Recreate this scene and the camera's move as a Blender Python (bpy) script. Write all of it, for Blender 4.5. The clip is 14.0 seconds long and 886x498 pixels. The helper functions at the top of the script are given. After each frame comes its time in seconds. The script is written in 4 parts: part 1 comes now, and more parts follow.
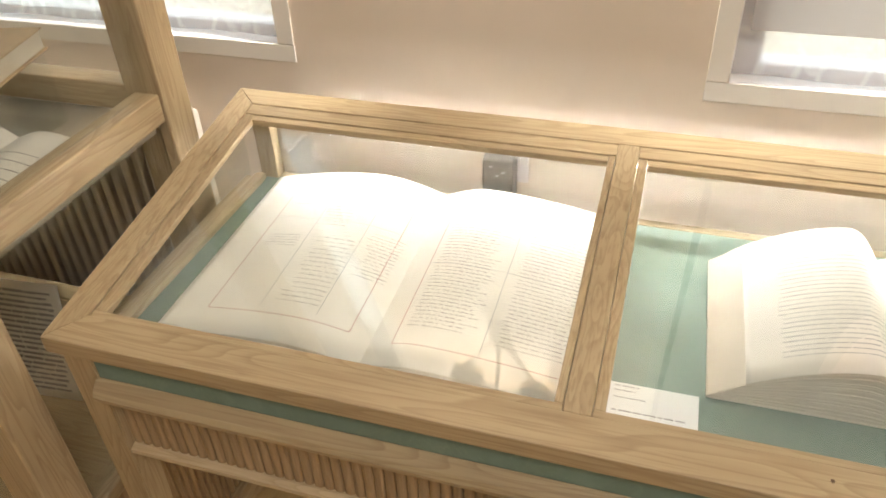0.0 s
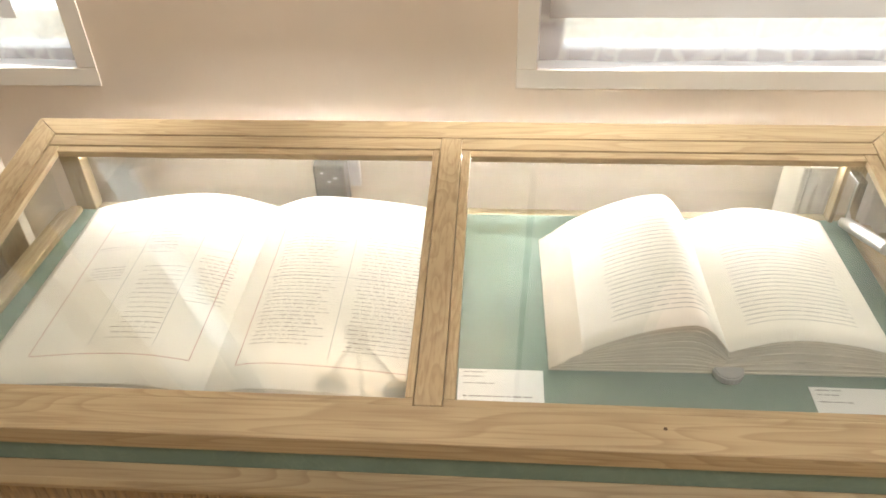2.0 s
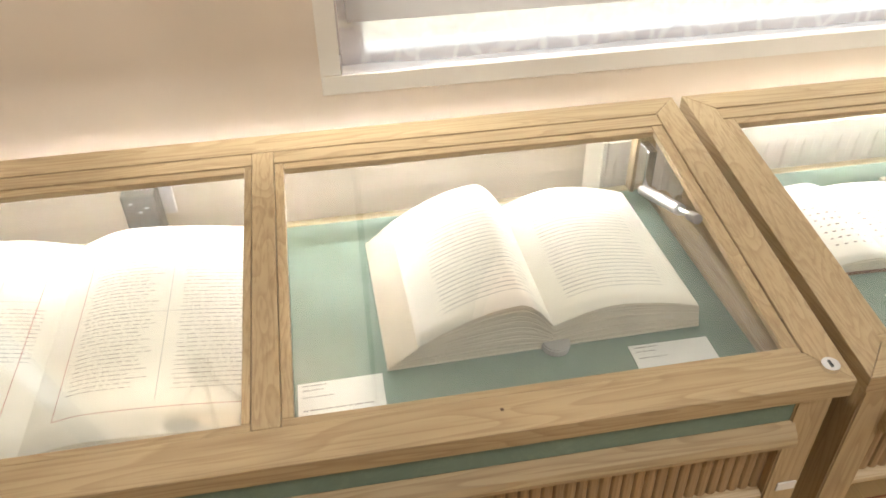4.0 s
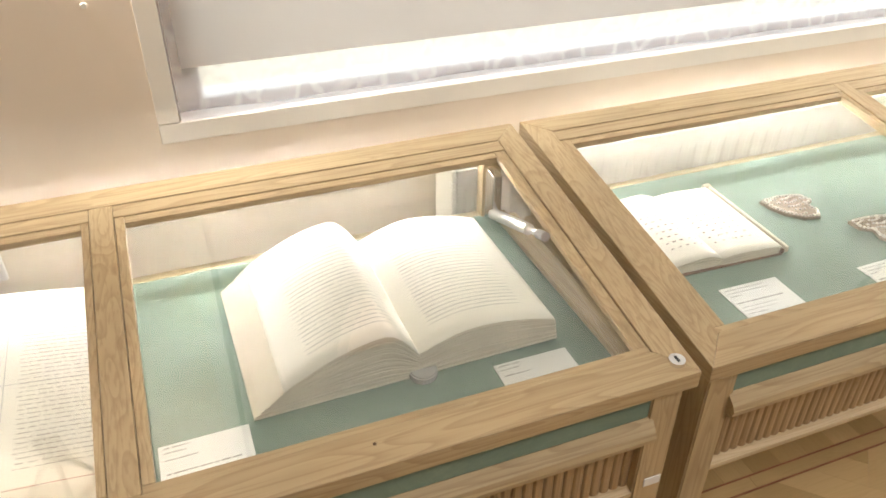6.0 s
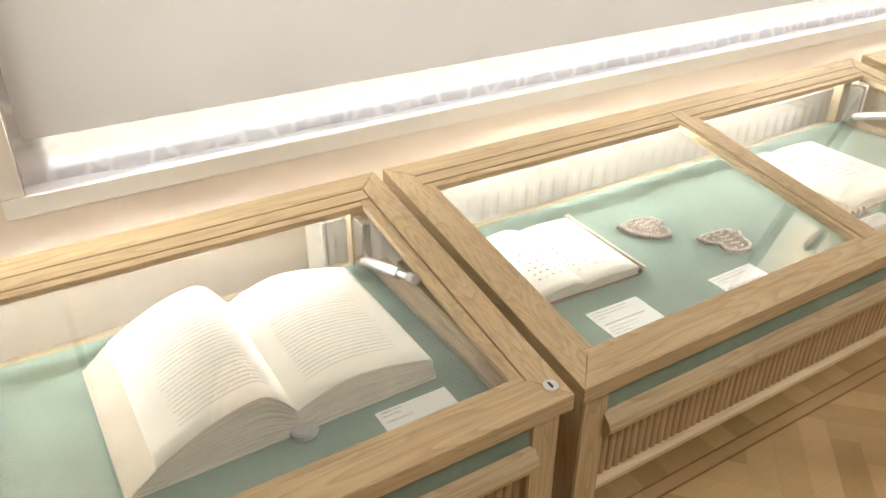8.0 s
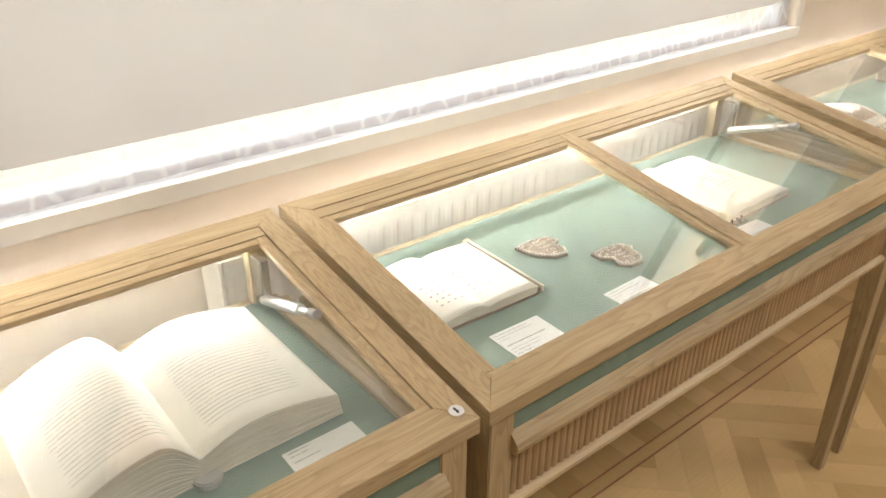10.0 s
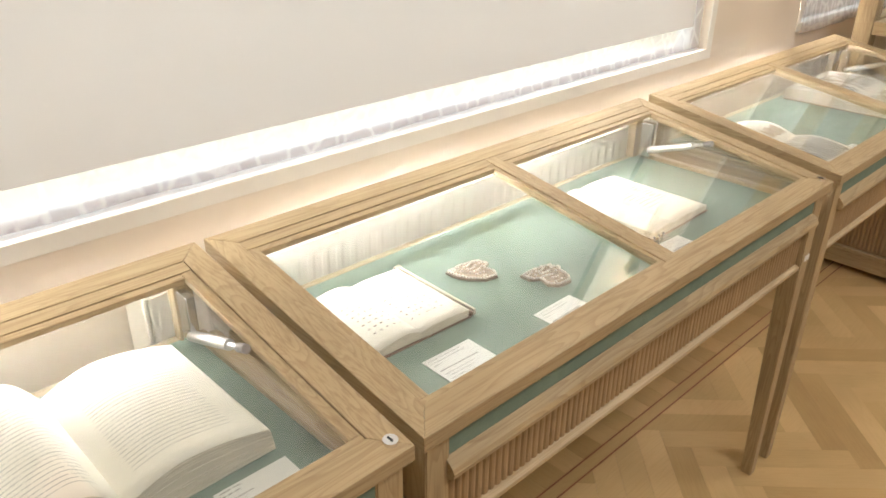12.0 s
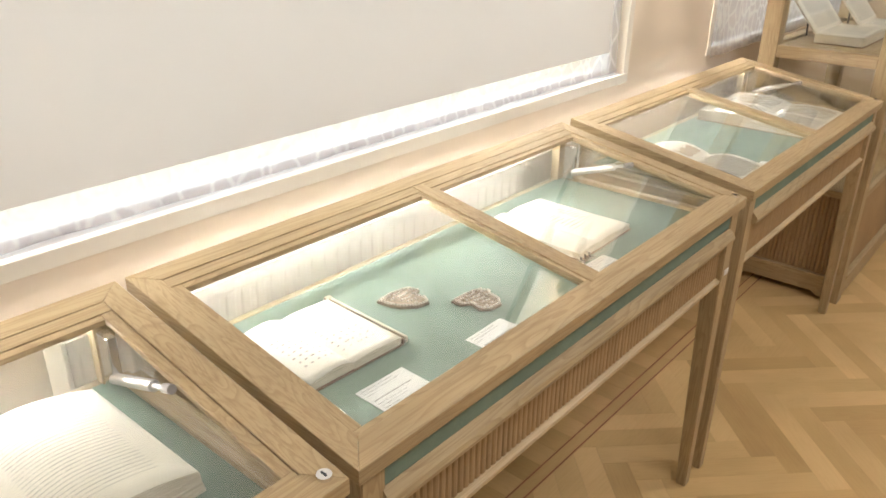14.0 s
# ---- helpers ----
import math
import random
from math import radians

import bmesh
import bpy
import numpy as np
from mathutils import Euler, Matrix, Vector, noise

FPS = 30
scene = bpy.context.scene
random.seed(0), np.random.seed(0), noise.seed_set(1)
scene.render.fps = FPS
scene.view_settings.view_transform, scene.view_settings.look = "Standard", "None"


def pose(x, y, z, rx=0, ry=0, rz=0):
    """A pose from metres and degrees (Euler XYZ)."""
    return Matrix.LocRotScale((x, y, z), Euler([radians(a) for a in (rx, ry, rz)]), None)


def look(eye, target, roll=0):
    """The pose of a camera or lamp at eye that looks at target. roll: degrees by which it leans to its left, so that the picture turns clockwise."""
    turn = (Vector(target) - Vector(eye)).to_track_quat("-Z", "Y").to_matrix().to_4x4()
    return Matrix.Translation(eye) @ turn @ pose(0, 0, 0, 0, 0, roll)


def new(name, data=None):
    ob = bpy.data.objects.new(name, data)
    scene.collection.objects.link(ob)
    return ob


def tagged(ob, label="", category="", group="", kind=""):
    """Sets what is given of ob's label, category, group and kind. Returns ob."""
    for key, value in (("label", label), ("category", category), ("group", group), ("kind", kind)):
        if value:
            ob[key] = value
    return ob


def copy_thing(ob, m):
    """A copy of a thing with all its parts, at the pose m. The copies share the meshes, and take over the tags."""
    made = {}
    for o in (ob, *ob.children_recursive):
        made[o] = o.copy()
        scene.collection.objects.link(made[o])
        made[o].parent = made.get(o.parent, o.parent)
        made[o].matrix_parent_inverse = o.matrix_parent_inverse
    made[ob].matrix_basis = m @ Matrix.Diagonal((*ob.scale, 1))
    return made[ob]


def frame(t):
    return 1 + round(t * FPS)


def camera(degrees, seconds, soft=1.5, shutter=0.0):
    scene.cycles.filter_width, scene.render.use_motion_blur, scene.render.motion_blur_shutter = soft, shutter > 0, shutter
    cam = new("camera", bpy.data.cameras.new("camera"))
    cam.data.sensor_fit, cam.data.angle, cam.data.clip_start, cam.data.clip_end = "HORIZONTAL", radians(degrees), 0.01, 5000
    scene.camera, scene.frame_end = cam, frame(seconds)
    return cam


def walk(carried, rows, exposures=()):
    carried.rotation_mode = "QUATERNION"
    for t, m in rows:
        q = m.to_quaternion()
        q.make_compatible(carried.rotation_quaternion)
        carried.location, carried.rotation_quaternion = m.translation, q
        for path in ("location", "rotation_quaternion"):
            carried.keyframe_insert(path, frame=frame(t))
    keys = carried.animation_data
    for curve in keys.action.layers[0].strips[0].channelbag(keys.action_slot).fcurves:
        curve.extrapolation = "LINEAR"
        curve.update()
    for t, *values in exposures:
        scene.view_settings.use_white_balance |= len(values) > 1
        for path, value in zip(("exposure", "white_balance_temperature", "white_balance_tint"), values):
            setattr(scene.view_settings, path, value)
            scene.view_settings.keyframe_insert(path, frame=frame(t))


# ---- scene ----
cam = camera(60.56, 14.0, 1.7)
PATH = [
    (0, (0.7260, -0.5229, 1.5698), (18.51, -36.67, -2.55)),
    (0.5, (0.7304, -0.5216, 1.5693), (15.39, -36.72, -2.27)),
    (1, (0.7400, -0.5207, 1.5674), (11.82, -36.69, -2.09)),
    (1.5, (0.7459, -0.5203, 1.5688), (8.50, -36.79, -1.95)),
    (2, (0.7545, -0.5189, 1.5684), (5.12, -36.84, -1.86)),
    (2.5, (0.7643, -0.5191, 1.5643), (1.48, -36.69, -1.72)),
    (3, (0.7706, -0.5206, 1.5611), (-2.99, -36.54, -1.28)),
    (3.5, (0.7787, -0.5191, 1.5637), (-5.87, -36.75, -1.25)),
    (4, (0.7891, -0.5193, 1.5666), (-9.00, -36.75, -1.25)),
    (6.5, (0.8024, -0.5320, 1.5601), (-24.24, -32.67, 0.41)),
    (7, (0.8093, -0.5368, 1.5576), (-26.92, -31.58, 0.21)),
    (7.5, (0.8121, -0.5396, 1.5666), (-29.34, -31.22, 0.53)),
    (8, (0.8190, -0.5461, 1.5654), (-31.34, -30.32, 0.19)),
    (8.5, (0.8230, -0.5471, 1.5670), (-33.44, -29.82, 0.29)),
    (9, (0.8263, -0.5508, 1.5691), (-35.54, -29.31, 0.38)),
    (11.5, (0.8396, -0.5669, 1.5812), (-43.02, -27.07, 0.44)),
    (12, (0.8402, -0.5688, 1.5824), (-44.35, -26.58, 0.61)),
    (12.5, (0.8424, -0.5703, 1.5854), (-45.84, -26.12, 0.70)),
    (13, (0.8436, -0.5731, 1.5865), (-47.50, -25.63, 0.77)),
    (13.5, (0.8447, -0.5778, 1.5888), (-48.62, -25.17, 0.69)),
    (14, (0.8459, -0.5774, 1.5861), (-49.77, -24.56, 0.71)),
]


def eye_pose(eye, yaw, pitch, lean):
    a, b = radians(yaw), radians(pitch)
    ahead = Vector((-math.sin(a) * math.cos(b), math.cos(a) * math.cos(b), math.sin(b)))
    return look(eye, Vector(eye) + ahead, lean)


walk(cam, [(t, eye_pose(eye, *turn)) for t, eye, turn in PATH])

# ---- light ----
world = bpy.data.worlds.new("sky")
scene.world = world
world.use_nodes = True
wn = world.node_tree
sky = wn.nodes.new("ShaderNodeTexSky")
sky.sky_type = "NISHITA"
sky.sun_disc = False
sky.sun_elevation, sky.sun_rotation = radians(38), radians(200)
wn.links.new(sky.outputs[0], wn.nodes["Background"].inputs[0])
wn.nodes["Background"].inputs[1].default_value = 0.12
sun = new("sun", bpy.data.lights.new("sun", "SUN"))
sun.data.energy, sun.data.angle = 0.8, radians(20)
sun.matrix_world = look((3, 9, 9), (2, 0, 1))
scene.view_settings.exposure = -0.1

ROOM_POWER, SCONCE_POWER = 48.0, 74.0


def area_lamp(name, m, sx, sy, power, colour):
    d = bpy.data.lights.new(name, "AREA")
    d.shape, d.size, d.size_y, d.energy, d.color = "RECTANGLE", sx, sy, power, colour
    ob = new(name, d)
    ob.matrix_world = m
    return ob


# ---- materials ----
def material(name):
    m = bpy.data.materials.new(name)
    m.use_nodes = True
    nt = m.node_tree
    return m, nt, nt.nodes["Principled BSDF"]


def node(nt, kind, **values):
    n = nt.nodes.new(kind)
    for key, value in values.items():
        n.inputs[key.replace("_", " ")].default_value = value
    return n


def ramp(nt, fac, stops):
    r = nt.nodes.new("ShaderNodeValToRGB")
    while len(r.color_ramp.elements) < len(stops):
        r.color_ramp.elements.new(0.5)
    for e, (p, c) in zip(r.color_ramp.elements, stops):
        e.position, e.color = p, (*c, 1)
    nt.links.new(fac, r.inputs[0])
    return r.outputs[0]


def coords(nt, scale, shift=True):
    tc = nt.nodes.new("ShaderNodeTexCoord")
    out = tc.outputs["Object"]
    if shift:
        info = nt.nodes.new("ShaderNodeObjectInfo")
        mul = nt.nodes.new("ShaderNodeMath")
        mul.operation = "MULTIPLY"
        mul.inputs[1].default_value = 37.0
        nt.links.new(info.outputs["Random"], mul.inputs[0])
        add = nt.nodes.new("ShaderNodeVectorMath")
        nt.links.new(out, add.inputs[0])
        nt.links.new(mul.outputs[0], add.inputs[1])
        out = add.outputs[0]
    mp = nt.nodes.new("ShaderNodeMapping")
    mp.inputs["Scale"].default_value = scale
    nt.links.new(out, mp.inputs[0])
    return mp.outputs[0]


def bump(nt, bsdf, height, strength, distance=0.001):
    b = nt.nodes.new("ShaderNodeBump")
    b.inputs["Strength"].default_value, b.inputs["Distance"].default_value = strength, distance
    nt.links.new(height, b.inputs["Height"])
    nt.links.new(b.outputs[0], bsdf.inputs["Normal"])


def mix_colour(nt, fac, a, b, blend="MIX"):
    m = nt.nodes.new("ShaderNodeMix")
    m.data_type, m.blend_type = "RGBA", blend
    for s, v in ((m.inputs[0], fac), (m.inputs[6], a), (m.inputs[7], b)):
        if isinstance(v, (int, float)):
            s.default_value = v
        elif isinstance(v, tuple):
            s.default_value = (*v, 1)
        else:
            nt.links.new(v, s)
    return m.outputs[2]


def oak(name, axis, pale, dark, rough=0.42):
    """Oak with the grain along an axis: cathedral figure, fine pores and a slow drift of tone."""
    m, nt, b = material(name)
    s = [1.0, 1.0, 1.0]
    s["xyz".index(axis)] = 0.09
    v = coords(nt, tuple(s))
    warp = node(nt, "ShaderNodeTexNoise", Scale=9.0, Detail=2.0)
    nt.links.new(v, warp.inputs["Vector"])
    add = nt.nodes.new("ShaderNodeVectorMath")
    add.operation = "MULTIPLY_ADD"
    add.inputs[1].default_value = (0.05, 0.05, 0.05)
    nt.links.new(warp.outputs["Color"], add.inputs[0])
    nt.links.new(v, add.inputs[2])
    figure = node(nt, "ShaderNodeTexNoise", Scale=26.0, Detail=1.0)
    nt.links.new(add.outputs[0], figure.inputs["Vector"])
    rings = nt.nodes.new("ShaderNodeMath")
    rings.operation = "MULTIPLY"
    rings.inputs[1].default_value = 13.0
    nt.links.new(figure.outputs["Fac"], rings.inputs[0])
    saw = nt.nodes.new("ShaderNodeMath")
    saw.operation = "FRACT"
    nt.links.new(rings.outputs[0], saw.inputs[0])
    tone = ramp(nt, saw.outputs[0], [(0.0, pale), (0.6, tuple(p * 0.86 + d * 0.14 for p, d in zip(pale, dark))), (0.92, tuple(p * 0.55 + d * 0.45 for p, d in zip(pale, dark))), (1.0, pale)])
    fs = [260.0, 260.0, 260.0]
    fs["xyz".index(axis)] = 7.0
    pores = node(nt, "ShaderNodeTexNoise", Scale=1.0, Detail=3.0)
    nt.links.new(coords(nt, tuple(fs)), pores.inputs["Vector"])
    pore = ramp(nt, pores.outputs["Fac"], [(0.36, (0.0, 0.0, 0.0)), (0.5, (1.0, 1.0, 1.0))])
    grain = mix_colour(nt, pore, dark, tone)
    soft = mix_colour(nt, 0.42, tone, grain)
    drift = node(nt, "ShaderNodeTexNoise", Scale=3.0, Detail=2.0)
    nt.links.new(coords(nt, (1, 1, 1)), drift.inputs["Vector"])
    shade = ramp(nt, drift.outputs["Fac"], [(0.3, (0.86, 0.83, 0.8)), (0.7, (1.06, 1.04, 1.02))])
    nt.links.new(mix_colour(nt, 1.0, soft, shade, "MULTIPLY"), b.inputs["Base Color"])
    b.inputs["Roughness"].default_value = rough
    b.inputs["Specular IOR Level"].default_value = 0.35
    bump(nt, b, pore, 0.15, 0.0006)
    return m


def plain(name, colour, rough=0.6, metal=0.0, spread=0.08, scale=30.0, relief=0.1, fine=350.0, gloss=0.4):
    m, nt, b = material(name)
    v = coords(nt, (1, 1, 1))
    n1 = node(nt, "ShaderNodeTexNoise", Scale=scale, Detail=4.0)
    n2 = node(nt, "ShaderNodeTexNoise", Scale=fine, Detail=2.0)
    for n in (n1, n2):
        nt.links.new(v, n.inputs["Vector"])
    lo, hi = tuple(c * (1 - spread) for c in colour), tuple(min(1, c * (1 + spread)) for c in colour)
    nt.links.new(ramp(nt, n1.outputs["Fac"], [(0.3, lo), (0.7, hi)]), b.inputs["Base Color"])
    b.inputs["Roughness"].default_value, b.inputs["Metallic"].default_value = rough, metal
    b.inputs["Specular IOR Level"].default_value = gloss
    bump(nt, b, n2.outputs["Fac"], relief, 0.0005)
    return m


PALE, DARK = (0.49, 0.39, 0.235), (0.29, 0.2, 0.108)
OAK_X, OAK_Y, OAK_Z = (oak("oak_" + a, a, PALE, DARK) for a in "xyz")
OAK_PALE = oak("pale_oak", "x", (0.62, 0.5, 0.32), (0.42, 0.3, 0.16))
REED = oak("reeded_oak", "z", (0.42, 0.30, 0.17), DARK, 0.5)
PAINT = plain("cream_wall_paint", (0.79, 0.68, 0.55), 0.8, spread=0.03, scale=3.0, relief=0.25, fine=160.0, gloss=0.25)
CEIL = plain("white_ceiling_paint", (0.8, 0.77, 0.7), 0.9, spread=0.02)
TRIM = plain("ivory_gloss_paint", (0.84, 0.79, 0.7), 0.45, spread=0.03, scale=8.0, relief=0.1)
UPVC = plain("white_window_frame", (0.80, 0.76, 0.75), 0.35, spread=0.02)
PAPER = plain("cream_paper", (0.82, 0.775, 0.68), 0.85, spread=0.05, scale=14.0, relief=0.12, fine=500.0, gloss=0.15)
OLDPAPER = plain("aged_paper_edge", (0.68, 0.61, 0.49), 0.9, spread=0.07, scale=25.0, relief=0.3, gloss=0.1)
CARD = plain("white_label_card", (0.78, 0.77, 0.74), 0.7, spread=0.02, gloss=0.2)
INK = plain("faded_brown_ink", (0.2, 0.16, 0.12), 0.8, spread=0.3, scale=200.0)
REDINK = plain("faded_red_ink", (0.48, 0.24, 0.18), 0.8, spread=0.3, scale=120.0)
DARKINK = plain("dark_ink", (0.09, 0.08, 0.07), 0.8, spread=0.2)
GREYINK = plain("grey_print", (0.33, 0.32, 0.3), 0.8, spread=0.2)
CHROME = plain("polished_chrome", (0.8, 0.8, 0.8), 0.16, 1.0, spread=0.03)
STEEL = plain("satin_aluminium", (0.72, 0.7, 0.68), 0.42, 1.0, spread=0.06)
BLACK = plain("black_plastic", (0.025, 0.025, 0.027), 0.4)
DARKGAP = plain("dark_stained_groove", (0.1, 0.06, 0.03), 0.8)
LEATHER = plain("brown_leather_cover", (0.2, 0.11, 0.06), 0.5, spread=0.3, scale=40.0, relief=0.4)
BONE = plain("weathered_bone_plaque", (0.66, 0.6, 0.52), 0.75, spread=0.3, scale=120.0, relief=0.5)
RADIATOR = plain("white_radiator_enamel", (0.68, 0.62, 0.53), 0.35, spread=0.03)
BONE_DARK = plain("dark_bone_ground", (0.3, 0.23, 0.17), 0.8, spread=0.3, scale=90.0)
SHELF_LINING = plain("beige_shelf_lining", (0.52, 0.45, 0.34), 0.7, spread=0.06)
BRASS = plain("dark_brass_lamp", (0.3, 0.22, 0.12), 0.35, 1.0)
FROST = plain("frosted_lamp_glass", (0.75, 0.72, 0.66), 0.5)


def green_cloth():
    m, nt, b = material("green_case_lining")
    v = coords(nt, (1, 1, 1), False)
    big = node(nt, "ShaderNodeTexNoise", Scale=5.0, Detail=5.0, Roughness=0.6, Distortion=1.2)
    veins = node(nt, "ShaderNodeTexNoise", Scale=11.0, Detail=6.0, Roughness=0.65, Distortion=2.5)
    weave = node(nt, "ShaderNodeTexNoise", Scale=900.0, Detail=1.0)
    for n in (big, veins, weave):
        nt.links.new(v, n.inputs["Vector"])
    c1 = ramp(nt, big.outputs["Fac"], [(0.3, (0.165, 0.23, 0.185)), (0.7, (0.225, 0.305, 0.25))])
    c2 = ramp(nt, veins.outputs["Fac"], [(0.47, (1, 1, 1)), (0.5, (1.1, 1.08, 1.05)), (0.53, (1, 1, 1))])
    nt.links.new(mix_colour(nt, 1.0, c1, c2, "MULTIPLY"), b.inputs["Base Color"])
    b.inputs["Roughness"].default_value = 0.75
    b.inputs["Specular IOR Level"].default_value = 0.25
    bump(nt, b, weave.outputs["Fac"], 0.002, 0.0003)
    return m


def pane_glass(name, tint=(0.97, 0.985, 0.975), ior=1.45):
    """A thin sheet: clear, with gloss that grows at a grazing look."""
    m, nt, b = material(name)
    nt.nodes.remove(b)
    clear = node(nt, "ShaderNodeBsdfTransparent", Color=(*tint, 1))
    gloss = node(nt, "ShaderNodeBsdfGlossy", Roughness=0.0)
    face = node(nt, "ShaderNodeLayerWeight", Blend=0.5)
    steep = nt.nodes.new("ShaderNodeMath")
    steep.operation = "POWER"
    steep.inputs[1].default_value = 5.0
    nt.links.new(face.outputs["Facing"], steep.inputs[0])
    fres = nt.nodes.new("ShaderNodeMath")
    fres.operation = "MULTIPLY_ADD"
    fres.inputs[1].default_value, fres.inputs[2].default_value = 0.9, 0.075
    nt.links.new(steep.outputs[0], fres.inputs[0])
    mx = nt.nodes.new("ShaderNodeMixShader")
    nt.links.new(fres.outputs[0], mx.inputs[0])
    nt.links.new(clear.outputs[0], mx.inputs[1])
    nt.links.new(gloss.outputs[0], mx.inputs[2])
    nt.links.new(mx.outputs[0], nt.nodes["Material Output"].inputs[0])
    return m


def lace_net():
    """Sheer voile with woven ovals: thread density sets how much is let through."""
    m, nt, b = material("lace_net")
    nt.nodes.remove(b)
    tc = nt.nodes.new("ShaderNodeTexCoord")
    mp = nt.nodes.new("ShaderNodeMapping")
    mp.inputs["Scale"].default_value = (26.0, 1.0, 17.0)
    nt.links.new(tc.outputs["Object"], mp.inputs[0])
    warp = node(nt, "ShaderNodeTexNoise", Scale=1.3, Detail=1.0)
    nt.links.new(mp.outputs[0], warp.inputs["Vector"])
    vo = nt.nodes.new("ShaderNodeTexVoronoi")
    vo.feature = "DISTANCE_TO_EDGE"
    vo.inputs["Scale"].default_value = 1.0
    nt.links.new(mix_colour(nt, 0.25, mp.outputs[0], warp.outputs["Color"]), vo.inputs["Vector"])
    line = ramp(nt, vo.outputs["Distance"], [(0.0, (0.52, 0.52, 0.52)), (0.05, (0.49, 0.49, 0.49)), (0.12, (0.36, 0.36, 0.36)), (1.0, (0.34, 0.34, 0.34))])
    thin = node(nt, "ShaderNodeBsdfTransparent")
    cloth = node(nt, "ShaderNodeBsdfDiffuse", Color=(0.7, 0.65, 0.63, 1))
    glow = node(nt, "ShaderNodeBsdfTranslucent", Color=(0.8, 0.76, 0.75, 1))
    body = nt.nodes.new("ShaderNodeMixShader")
    mx = nt.nodes.new("ShaderNodeMixShader")
    nt.links.new(cloth.outputs[0], body.inputs[1])
    nt.links.new(glow.outputs[0], body.inputs[2])
    nt.links.new(line, mx.inputs[0])
    nt.links.new(thin.outputs[0], mx.inputs[1])
    nt.links.new(body.outputs[0], mx.inputs[2])
    nt.links.new(mx.outputs[0], nt.nodes["Material Output"].inputs[0])
    return m


def blind_cloth():
    m, nt, b = material("roller_blind_cloth")
    v = coords(nt, (1, 1, 1), False)
    n1 = node(nt, "ShaderNodeTexNoise", Scale=2.0, Detail=2.0)
    n2 = node(nt, "ShaderNodeTexNoise", Scale=700.0, Detail=1.0)
    for n in (n1, n2):
        nt.links.new(v, n.inputs["Vector"])
    nt.links.new(ramp(nt, n1.outputs["Fac"], [(0.3, (0.64, 0.61, 0.58)), (0.7, (0.68, 0.65, 0.62))]), b.inputs["Base Color"])
    b.inputs["Roughness"].default_value = 0.9
    b.inputs["Specular IOR Level"].default_value = 0.1
    bump(nt, b, n2.outputs["Fac"], 0.15, 0.0005)
    glow = node(nt, "ShaderNodeBsdfTranslucent", Color=(0.82, 0.765, 0.725, 1))
    mx = node(nt, "ShaderNodeMixShader", Fac=0.66)
    nt.links.new(b.outputs[0], mx.inputs[1])
    nt.links.new(glow.outputs[0], mx.inputs[2])
    nt.links.new(mx.outputs[0], nt.nodes["Material Output"].inputs[0])
    return m


def glowing(name, colour, strength):
    m, nt, b = material(name)
    b.inputs["Base Color"].default_value = (*colour, 1)
    b.inputs["Emission Color"].default_value = (*colour, 1)
    b.inputs["Emission Strength"].default_value = strength
    return m


GREEN = green_cloth()


# partly clear screen, added behind the strips to weaken their light on the wall
def frosted():
    m, nt, b = material("frosted_light_screen")
    nt.nodes.remove(b)
    a = node(nt, "ShaderNodeBsdfDiffuse", Color=(0.8, 0.78, 0.74, 1))
    t = node(nt, "ShaderNodeBsdfTransparent")
    mx = node(nt, "ShaderNodeMixShader", Fac=0.25)
    nt.links.new(a.outputs[0], mx.inputs[1])
    nt.links.new(t.outputs[0], mx.inputs[2])
    nt.links.new(mx.outputs[0], nt.nodes["Material Output"].inputs[0])
    return m


DIM_SCREEN = frosted()
GLASS = pane_glass("lid_glass")
LACE = lace_net()
BLIND = blind_cloth()
LED = glowing("warm_led_diffuser", (1.0, 0.95, 0.965), 205.0)
DAYLIGHT = glowing("overcast_daylight", (0.84, 0.93, 1.0), 2.5)

# parquet strips differ by piece
def parquet(name, source):
    """Oak strips that differ in tone from piece to piece."""
    m = oak(name, "x", (0.66, 0.48, 0.24), (0.59, 0.41, 0.195), 0.3)
    nt = m.node_tree
    b = nt.nodes["Principled BSDF"]
    colour = b.inputs["Base Color"].links[0].from_socket
    if source == "object":
        out = nt.nodes.new("ShaderNodeObjectInfo").outputs["Random"]
    else:
        out = nt.nodes.new("ShaderNodeNewGeometry").outputs["Random Per Island"]
    tone = ramp(nt, out, [(0.0, (0.86, 0.82, 0.76)), (0.5, (0.98, 0.97, 0.95)), (1.0, (1.1, 1.1, 1.1))])
    nt.links.new(mix_colour(nt, 1.0, colour, tone, "MULTIPLY"), b.inputs["Base Color"])
    return m


PARQUET_A, PARQUET_FIELD = parquet("parquet_strip", "object"), parquet("parquet_field", "island")
PARQUET_RED = plain("red_inlay_strip", (0.36, 0.14, 0.07), 0.35, spread=0.2)


# ---- mesh helpers ----
def add_box(bm, x0, x1, y0, y1, z0, z1):
    v = [bm.verts.new(p) for p in ((x0, y0, z0), (x1, y0, z0), (x1, y1, z0), (x0, y1, z0), (x0, y0, z1), (x1, y0, z1), (x1, y1, z1), (x0, y1, z1))]
    for f in ((3, 2, 1, 0), (4, 5, 6, 7), (0, 1, 5, 4), (1, 2, 6, 5), (2, 3, 7, 6), (3, 0, 4, 7)):
        bm.faces.new([v[i] for i in f])
    return v


def box(x0, x1, y0, y1, z0, z1, bevel=0.0, segments=2):
    bm = bmesh.new()
    add_box(bm, x0, x1, y0, y1, z0, z1)
    if bevel:
        bmesh.ops.bevel(bm, geom=bm.edges[:], offset=bevel, segments=segments, affect="EDGES", profile=0.5)
    return bm


